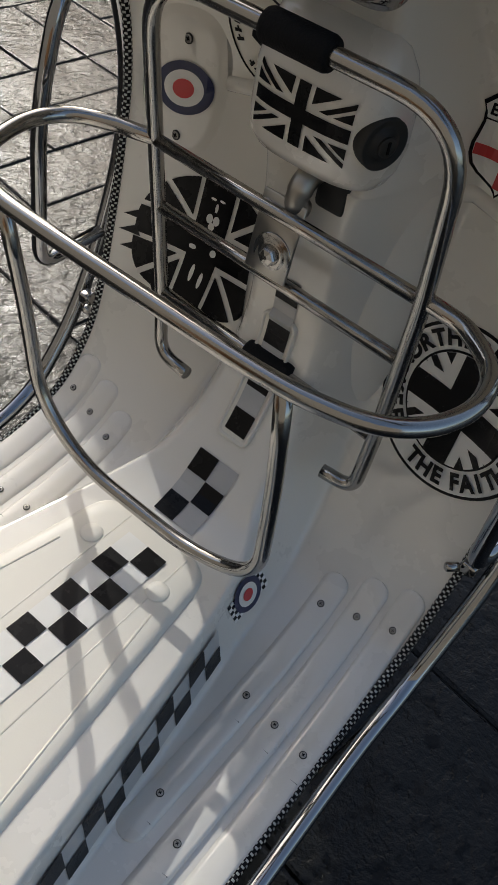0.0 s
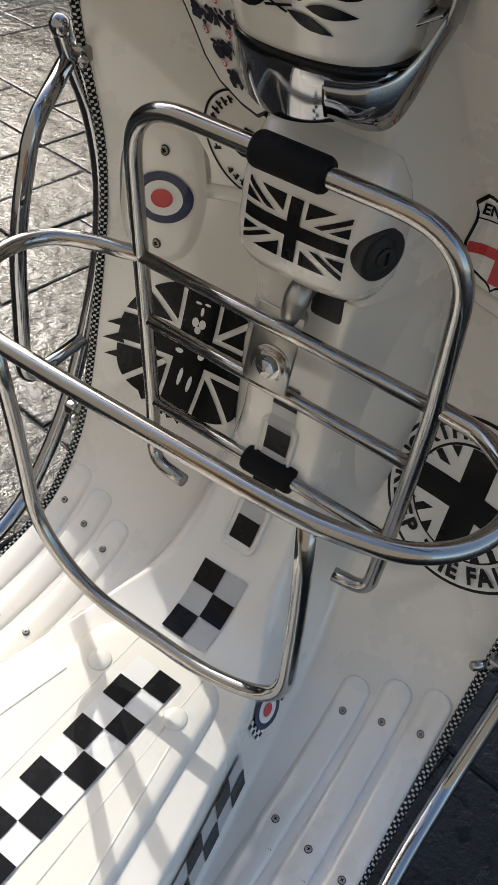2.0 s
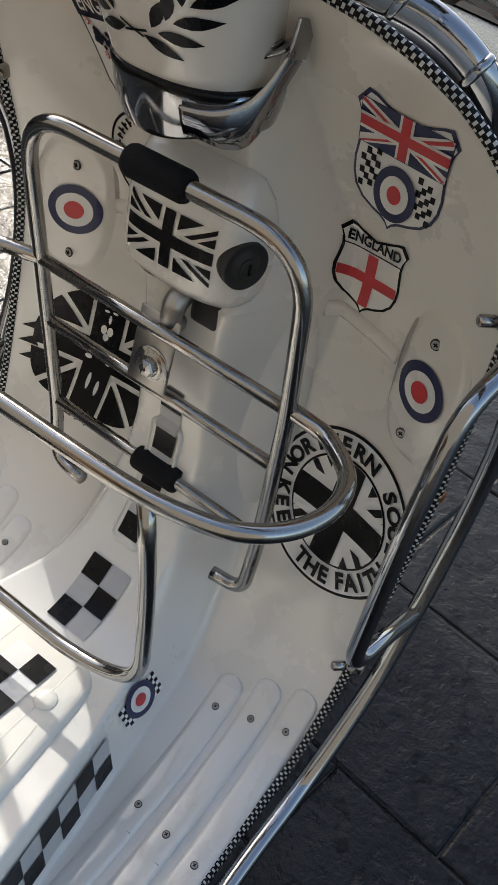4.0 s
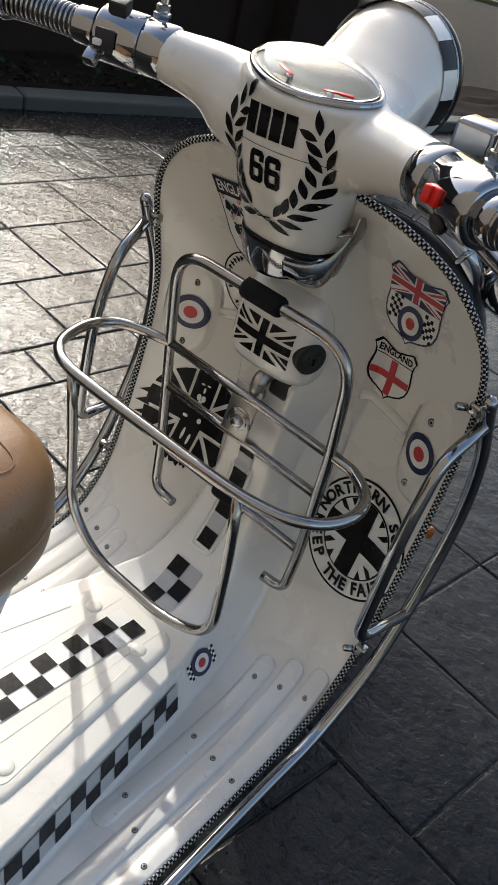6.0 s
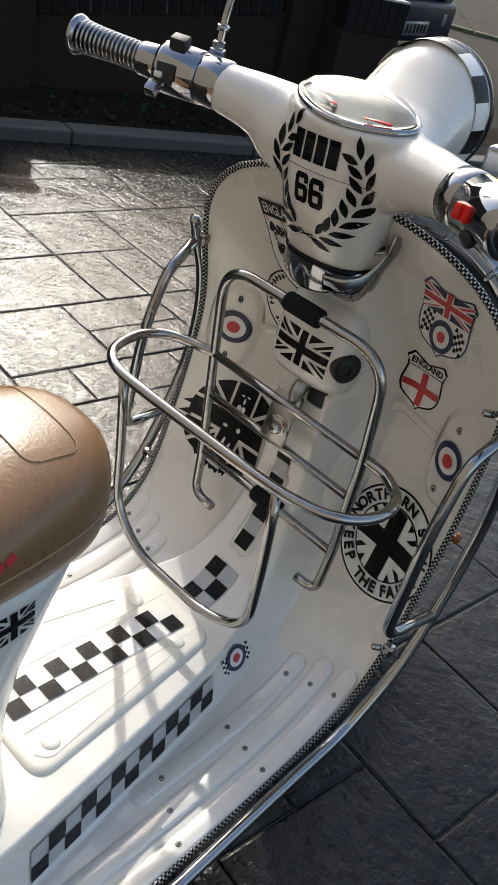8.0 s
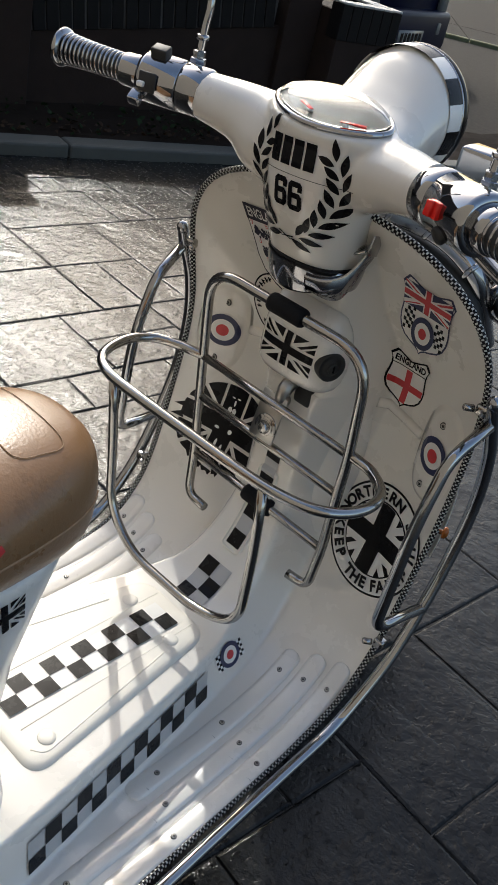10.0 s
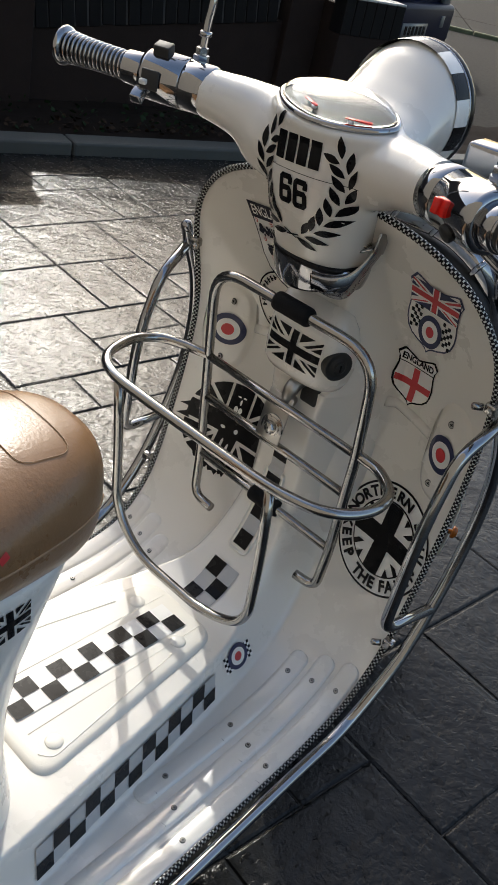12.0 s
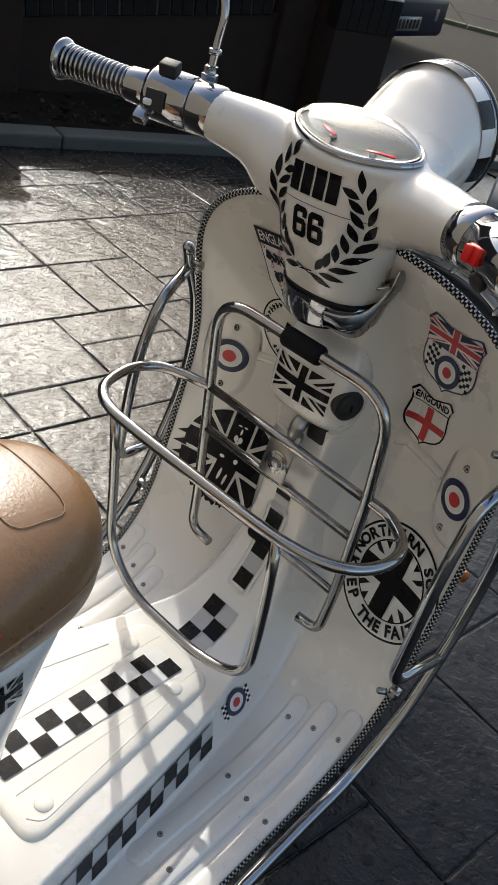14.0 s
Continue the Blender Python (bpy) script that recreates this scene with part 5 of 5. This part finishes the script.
for k in range(2):
    decal("numeral", block_six(0.0185, 0.0315), COWL_M @ pose(-0.0150 + 0.0205 * k, -0.011, 0, 0, 0, 3), [cowl], [BLACK], scooter, "black square-cut numeral", 0.008)
decal("panel_seam", [(rect(0, 0, 0.118, 0.0007), 0, 0)], COWL_M @ pose(0.006, 0.0100, 0, 0, 0, 3), [cowl], [RUBBER], scooter, "thin seam between the cowl halves", 0.006, 0.0003)


# ---- seat seams, side stickers ----
def on_seat(x, y):
    ok, loc, nor, _ = cushion.ray_cast(Vector((x, y, 1.0)), Vector((0, 0, -1)))
    return loc + nor * 0.0008 if ok else None


def build_seams():
    for y0, y1 in ((0.085, 0.142), (-0.005, 0.058), (-0.095, -0.032), (-0.185, -0.122)):
        hw = 0.060 + 0.012 * min(1, (0.142 - y1) / 0.1)
        y0, y1 = y0 - 0.028, y1 - 0.028
        path = rounded([(0, y0, 0), (hw, y0, 0), (hw, y1, 0), (-hw, y1, 0), (-hw, y0, 0), (0, y0, 0)], 0.016, 6)
        pts = []
        for p in resample(path, 0.006):
            q = on_seat(p.x, p.y)
            if q:
                pts.append(q)
        if len(pts) > 4:
            part("seam", tube_bm(pts, 0.0005, 8), STITCH, seat, "stitched seam")
    for z in (0.648,):
        for sx in (-1, 1):
            pts = []
            for k in range(60):
                y = 0.15 - 0.5 * k / 59
                ok, loc, nor, _ = cushion.ray_cast(Vector((sx * 0.3, y, z - 0.012 + 0.02 * k / 59)), Vector((-sx, 0, 0)))
                if ok:
                    pts.append(loc + nor * 0.0005)
            if len(pts) > 4:
                part("seam", tube_bm(pts, 0.0012, 8), STITCH, seat, "stitched side seam")


build_seams()
SIDE = facing((0.16, 0.026, 0.566), (1, 0, 0))
flag_decal("flag_sticker", union_flag(0.046, 0.034, 0, 0, 0, 0.22), SIDE @ pose(-0.0, 0.0, 0, 0, 0, 6), [rear_body], [BLACK], scooter, "black union flag sticker", 0.01)
decal("script_bar", [(rect(0, 0, 0.05, 0.012), 0, 0)], facing((0.16, -0.035, 0.545), (1, 0, 0)), [rear_body], [BLACK], scooter, "thin dark lettering bar", 0.02)
decal("roundel_sticker", roundel(0.048), facing((0.2, -0.040, 0.470), (1, 0, 0)), [rear_body], [BLUE, WHITE, RED], scooter, "large roundel sticker on the side panel", 0.015)
for k in range(3):
    decal("red_mark", [(rect(0, 0, 0.010, 0.007), 0, 0)], facing((0.2, -0.016 + 0.012 * k, 0.654 + 0.003 * k), (1, 0, 0)) @ pose(0, 0, 0, 0, 0, 25), [cushion], [RED], seat, "small red mark", 0.02)


# ---- wheels and stand ----
def build_wheel(name, y, r):
    w = new(name)
    w.parent = scooter
    m = facing((0, y, r), (1, 0, 0))
    part("tyre", turned_bm([(r * 0.60, -0.035), (r * 0.75, -0.052), (r * 0.93, -0.048), (r * 0.99, -0.025), (r, 0.0), (r * 0.99, 0.025), (r * 0.93, 0.048), (r * 0.75, 0.052), (r * 0.60, 0.035)], m, 48), RUBBER, w)
    part("rim", turned_bm([(0.03, -0.04), (r * 0.45, -0.03), (r * 0.60, -0.036), (r * 0.62, 0.0), (r * 0.60, 0.036), (r * 0.45, 0.03), (0.03, 0.04)], m, 40), STEEL, w)
    return w


build_wheel("front_wheel", 0.80, 0.22)
build_wheel("rear_wheel", -0.50, 0.22)
rows = []
for k in range(15):
    a = radians(-20 + 150 * k / 14)
    c = Vector((0, 0.80, 0.22))
    row = []
    for j in range(11):
        b = radians(-90 + 18 * j)
        rr = 0.245 + 0.03 * math.cos(b)
        row.append(c + Vector((0.075 * math.sin(b), rr * math.cos(a), rr * math.sin(a))))
    rows.append(row)
mud = part("front_mudguard", grid_bm(rows), PAINT, scooter, "cream front mudguard")
so = mud.modifiers.new("thick", "SOLIDIFY")
so.thickness = 0.003
part("fork", tube_bm([(0.0, 0.54, 0.80), (0.045, 0.72, 0.45), (0.06, 0.80, 0.22)], 0.018, 16), STEEL, scooter)
part("horn_cover", grid_bm([superellipse(0, 0.60 + 0.02 * math.sin((z - 0.3) * 5), z, hx, hy, 2.4) for z, hx, hy in ((0.30, 0.05, 0.03), (0.36, 0.085, 0.06), (0.50, 0.09, 0.07), (0.65, 0.075, 0.06), (0.78, 0.05, 0.03))], True, True), PAINT, scooter)
part("underbody", block_bm((0.22, 0.75, 0.07), pose(0, 0.03, 0.195), 0.02, 3), RUBBER, scooter)
for sx in (-1, 1):
    part("stand_leg", tube_bm(rounded([(sx * 0.07, -0.05, 0.19), (sx * 0.12, -0.02, 0.06), (sx * 0.15, -0.03, 0.012)], 0.04, 5), 0.012, 14), STEEL, scooter)


# ---- kerb, bed, garden wall, road ----
KERB_M = Matrix.Translation((-2.59, 1.68, 0)) @ Matrix.Rotation(-math.atan2(0.27, 0.963), 4, "Z")  # local y along the kerb, -x behind it


def build_kerb():
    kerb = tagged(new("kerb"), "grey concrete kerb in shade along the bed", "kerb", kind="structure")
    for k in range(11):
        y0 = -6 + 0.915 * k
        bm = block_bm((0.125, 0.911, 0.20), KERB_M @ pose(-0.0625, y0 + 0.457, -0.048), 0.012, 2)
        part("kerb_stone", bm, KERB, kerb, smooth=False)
    bm = bmesh.new()
    rng = random.Random(3)
    nx, ny = 16, 70
    rows = []
    for i in range(nx + 1):
        rows.append([KERB_M @ Vector((-0.12 - 0.45 * i / nx, -6 + 10 * j / ny, 0.035 + 0.06 * i / nx + rng.uniform(-0.012, 0.012))) for j in range(ny + 1)])
    bed = link_mesh("soil_bed", grid_bm(rows), SOIL)
    tagged(bed, "dark brown soil bed behind the kerb", "soil", kind="structure")


build_kerb()


def build_plants():
    rng = random.Random(8)
    for name, mat, n, label, cat in (("ground_ivy", LEAF, 620, "low dark green ivy leaves on the bed", "plants"), ("fallen_leaves", DEAD_LEAF, 460, "brown fallen leaves on the bed", "leaves")):
        bm = bmesh.new()
        for k in range(n):
            clump = rng.choice((-1.6, -0.9, -0.3, 0.5, 1.3, 1.7))
            c = KERB_M @ Vector((-0.16 - min(0.3, abs(rng.gauss(0, 0.13))), clump + max(-0.8, min(0.5, rng.gauss(0, 0.35))), 0.05))
            s = rng.uniform(0.007, 0.019)
            m = Matrix.Translation(c + Vector((0, 0, rng.uniform(0.0, 0.10 if mat is LEAF else 0.02)))) @ Euler((rng.uniform(-0.9, 0.9), rng.uniform(-0.9, 0.9), rng.uniform(0, 6.3))).to_matrix().to_4x4()
            bm.faces.new([bm.verts.new(m @ Vector(p)) for p in ((0, -s, 0), (s * 0.7, -s * 0.2, s * 0.15), (s * 0.4, s * 0.7, 0), (0, s, s * 0.1), (-s * 0.4, s * 0.7, 0), (-s * 0.7, -s * 0.2, s * 0.15))])
        tagged(link_mesh(name, bm, mat, False), label, cat, kind="stuff")


build_plants()


WALL_X = -0.50


def wall_top(y):
    return 0.557 + 0.124 * (y - 0.37)


def build_garden_wall():
    """Low dark brick wall behind the bed with a course of upright bricks on top, between brick piers."""
    wall = tagged(new("garden_wall"), "low dark brick wall with upright coping bricks and piers", "wall", kind="structure")
    h = 0.165
    rows = []
    for y in (-6.0, -0.2, 0.37, 1.66, 1.86):
        t = max(wall_top(y), 0.48) - h
        rows.append([KERB_M @ Vector(p) for p in ((WALL_X - 0.19, y, 0.0), (WALL_X - 0.01, y, 0.0), (WALL_X - 0.01, y, t), (WALL_X - 0.19, y, t))])
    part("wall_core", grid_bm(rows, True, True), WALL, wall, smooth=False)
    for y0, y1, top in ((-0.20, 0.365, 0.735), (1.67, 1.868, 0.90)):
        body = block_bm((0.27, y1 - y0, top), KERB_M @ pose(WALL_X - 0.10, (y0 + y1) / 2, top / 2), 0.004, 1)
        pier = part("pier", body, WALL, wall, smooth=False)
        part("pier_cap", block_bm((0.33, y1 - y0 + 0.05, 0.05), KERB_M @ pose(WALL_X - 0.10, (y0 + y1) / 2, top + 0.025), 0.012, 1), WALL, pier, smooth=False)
    rng = random.Random(21)
    shared = None
    pitch = 0.0625

    def brick(m):
        nonlocal shared
        if shared is None:
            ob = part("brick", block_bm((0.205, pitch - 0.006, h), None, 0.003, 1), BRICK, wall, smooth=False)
            shared = ob.data
        else:
            ob = new("brick", shared)
            ob.parent = wall
        ob.matrix_basis = m

    lean = math.degrees(math.atan(0.124))
    spots = [0.372 + pitch * (k + 0.5) for k in range(20)]
    spots += [-0.23 - pitch * k for k in range(40)]
    for y in spots:
        top = max(wall_top(y), 0.48) + rng.uniform(-0.003, 0.003)
        brick(KERB_M @ pose(WALL_X - 0.10 + rng.uniform(-0.004, 0.004), y, top - h / 2, lean if y > 0 else 0, rng.uniform(-1, 1), rng.uniform(-1.5, 1.5)))
    # the stepped end: bricks on edge along the front and across the end; pale tops paint the sun glare
    for along_wall, n in ((True, 6), (False, 6)):
        for k in range(n):
            at = (-0.335, 1.90 + 0.0645 * k) if along_wall else (-0.425 - pitch * k, 2.198)
            size = (0.10, 0.061, h) if along_wall else (pitch - 0.003, 0.105, h)
            spin = rng.uniform(-1, 1)
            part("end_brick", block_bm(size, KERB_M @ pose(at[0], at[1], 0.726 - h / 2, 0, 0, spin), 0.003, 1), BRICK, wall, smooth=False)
            part("glare_top", block_bm((size[0], size[1], 0.010), KERB_M @ pose(at[0], at[1], 0.7315 + rng.uniform(0, 0.002), 0, 0, spin), 0.002, 1), TOP_GLARE, wall, smooth=False)
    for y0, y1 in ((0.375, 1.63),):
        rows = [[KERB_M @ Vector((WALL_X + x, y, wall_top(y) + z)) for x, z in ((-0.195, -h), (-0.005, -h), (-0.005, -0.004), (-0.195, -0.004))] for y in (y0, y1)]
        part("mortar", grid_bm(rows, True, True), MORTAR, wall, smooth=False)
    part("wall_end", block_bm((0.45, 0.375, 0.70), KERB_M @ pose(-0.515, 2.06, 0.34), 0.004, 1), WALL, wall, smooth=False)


build_garden_wall()


def build_car():
    car = new("car")
    tagged(car, "dark blue parked car beyond the garden wall", "car")
    m = Matrix.Translation((-4.33, 7.06, 0)) @ Matrix.Rotation(radians(99), 4, "Z")
    rows = []
    prof = [(-0.85, 0.22), (-0.88, 0.5), (-0.86, 0.85), (-0.70, 1.35), (-0.5, 1.42), (0.5, 1.42), (0.70, 1.35), (0.86, 0.85), (0.88, 0.5), (0.85, 0.22)]
    for y, k, roof in [(0.0, 0.92, 0.62), (0.08, 0.98, 0.75), (0.3, 1.0, 0.98), (0.9, 1.0, 1.0), (2.6, 1.0, 1.0), (3.2, 1.0, 0.70), (4.1, 0.95, 0.6), (4.25, 0.86, 0.5)]:
        rows.append([m @ Vector((x * k, y, 0.22 + (z - 0.22) * roof)) for x, z in prof])
    part("body", grid_bm(rows, True, True), CAR_BLUE, car)
    part("bumper", block_bm((1.7, 0.16, 0.34), m @ pose(0, -0.03, 0.30), 0.05, 3), CAR_BLUE, car)
    part("emblem", turned_bm([(0.05, 0), (0.05, 0.006), (0.04, 0.008), (0.036, 0.004)], m @ pose(0.35, -0.02, 0.72, 90), 28), CHROME, car)
    for x in (-0.78, 0.78):
        part("tail_lamp", block_bm((0.14, 0.06, 0.26), m @ pose(x * 0.93, -0.03, 0.56), 0.02, 2), PALE_PLASTIC, car, "pale clear tail lamp")
        for y in (0.75, 3.4):
            w = part("wheel", turned_bm([(0.19, -0.09), (0.29, -0.09), (0.31, -0.06), (0.31, 0.06), (0.29, 0.09), (0.19, 0.09)], m @ pose(x, y, 0.31, 0, 90, 0), 32), RUBBER, car)
    plate = part("number_plate", block_bm((0.52, 0.012, 0.12), m @ pose(0, -0.114, 0.25), 0.004, 1), PALE_PLASTIC, car, "pale number plate with dark bars")
    for k in range(6):
        part("bar", block_bm((0.045, 0.004, 0.075), m @ pose(-0.19 + 0.076 * k, -0.121, 0.25)), BLACK, plate, smooth=False)
    for x in (-0.585, 0.585):
        part("reflector", block_bm((0.075, 0.02, 0.10), m @ pose(x, -0.108, 0.325), 0.006, 2), PALE_PLASTIC, car, "pale clear reflector")
    part("rear_window", block_bm((1.15, 0.02, 0.4), m @ pose(0, 0.14, 0.98, 25), 0.01, 2), BLACK, car)


build_car()


def sheet(name, pts, mat, label, z):
    bm = bmesh.new()
    bm.faces.new([bm.verts.new((x, y, z)) for x, y in pts])
    return tagged(link_mesh(name, bm, mat, False), label, "road", kind="structure")


sheet("road", [(-60, 14.0), (-8, 4.6), (-2.2, 4.6), (1.2, 3.6), (60, 3.6), (60, 60), (-60, 60)], ASPHALT, "sunlit grey-brown asphalt road", 0.004)


def build_far_kerb():
    k = tagged(new("far_kerb"), "mossy far kerb of the road", "kerb", kind="structure")
    slope = Matrix.Rotation(math.atan2(0.76, 1.0), 4, "Z")
    for n in range(14):
        a = Vector((-9.0 + 1.0 * n, 7.72 + 0.76 * n, 0.015))
        part("kerb_stone", block_bm((1.24, 0.12, 0.07), Matrix.Translation(a) @ slope, 0.01, 1), MOSS_KERB, k, smooth=False)
    walkway = tagged(new("far_pavement"), "worn grey-brown pavement beyond the road", "pavement", kind="structure")
    for n in range(14):
        for row in range(2):
            a = Vector((-9.0 + 1.0 * n, 7.72 + 0.76 * n, 0.0)) + slope @ Vector((0, 0.79 + 1.42 * row, 0))
            part("slab", block_bm((1.246, 1.40, 0.04), Matrix.Translation(a + Vector((0, 0, 0.02))) @ slope, 0.008, 1), ASPHALT, walkway, smooth=False)


build_far_kerb()


def build_fill_wall():
    """Unseen wall added behind the camera; closes the drive and bounces fill light."""
    bm = block_bm((14, 0.3, 5.2), pose(1.5, -3.3, 2.6, 0, 0, -8))
    tagged(link_mesh("wall_fill", bm, RENDERED, False), "unseen cream wall added behind the drive to bounce fill light", "wall", kind="structure")


build_fill_wall()


def build_sky_block():
    """Unseen wall added past the garden wall; closes that side and darkens reflections."""
    bm = block_bm((0.3, 17, 5.2), KERB_M @ pose(-7.5, -5.5, 2.6))
    tagged(link_mesh("wall_sky_block", bm, SKY_BLOCK, False), "unseen dark brown wall added beyond the garden wall to dim reflections", "wall", kind="structure")


build_sky_block()


# ---- stamped paving ----
def build_paving():
    pav = tagged(new("pavement"), "dark wet stamped-slate paving in random rectangles", "paving", kind="structure")
    cell = 0.155
    rng = random.Random(11)
    turn = Matrix.Rotation(radians(-6.5), 4, "Z")
    nx, ny = 50, 56
    x0, y0 = -3.4, -3.2
    used = [[False] * ny for _ in range(nx)]
    shapes = [(2, 2), (2, 3), (3, 2), (1, 2), (2, 1), (2, 2), (3, 3), (1, 1)]
    meshes = {}
    far = bmesh.new()
    near = []

    def stone_mesh(w, h, v):
        key = (w, h, v)
        if key not in meshes:
            r = random.Random(w * 100 + h * 10 + v)
            a, b = w * cell / 2, h * cell / 2
            g = 0.0009
            def ringpts(inset, z):
                pts = []
                for cx, cy, ex, ey in ((-a, -b, 1, 0), (a, -b, 0, 1), (a, b, -1, 0), (-a, b, 0, -1)):
                    ln = (2 * a if ex else 2 * b)
                    for k in range(3):
                        t = k / 3
                        px, py = cx + ex * ln * t, cy + ey * ln * t
                        px -= math.copysign(inset, px) if abs(abs(px) - a) < 1e-6 else 0
                        py -= math.copysign(inset, py) if abs(abs(py) - b) < 1e-6 else 0
                        pts.append(Vector((px + r.uniform(-0.0016, 0.0016), py + r.uniform(-0.0016, 0.0016), z)))
                return pts
            rows = [ringpts(g * 0.6, -0.010), ringpts(g, -0.004), ringpts(g + 0.0014, -0.0018), ringpts(g + 0.0034, -0.0006), ringpts(g + 0.0060, 0.0)]
            bm = grid_bm(rows, True)
            bm.verts.ensure_lookup_table()
            top = bm.verts[-12:]
            bm.faces.new(top)
            bmesh.ops.recalc_face_normals(bm, faces=bm.faces)
            me = bpy.data.meshes.new("paving_stone")
            bm.to_mesh(me)
            bm.free()
            me.materials.append(SLATE)
            meshes[key] = me
        return meshes[key]

    for j in range(ny):
        for i in range(nx):
            if used[i][j]:
                continue
            opts = shapes[:]
            rng.shuffle(opts)
            for w, h in opts + [(1, 1)]:
                if i + w <= nx and j + h <= ny and not any(used[i + p][j + q] for p in range(w) for q in range(h)):
                    break
            for p in range(w):
                for q in range(h):
                    used[i + p][j + q] = True
            c = turn @ Vector((x0 + (i + w / 2) * cell, y0 + (j + h / 2) * cell, 0))
            loc = KERB_M.inverted() @ c
            if loc.x < 0.02 + 0.0 or (c.y > 3.55 and c.x > -2.0):
                continue
            near.append(((c - Vector((-0.8, 1.1, 0))).length, c, w, h, rng.randrange(4), rng.uniform(-0.0012, 0.0012)))
    near.sort(key=lambda e: e[0])
    for n, (d, c, w, h, v, dz) in enumerate(near):
        me = stone_mesh(w, h, v)
        m = Matrix.Translation(c + Vector((0, 0, dz))) @ turn
        if n < 290:
            ob = new("paving_stone", me)
            ob.parent = pav
            ob.matrix_basis = m
        else:
            tmp = me.copy()
            tmp.transform(m)
            far.from_mesh(tmp)
            bpy.data.meshes.remove(tmp)
    ob = part("outer_paving", far, SLATE, pav, smooth=False)
    ob["kind"] = "stuff"


build_paving()
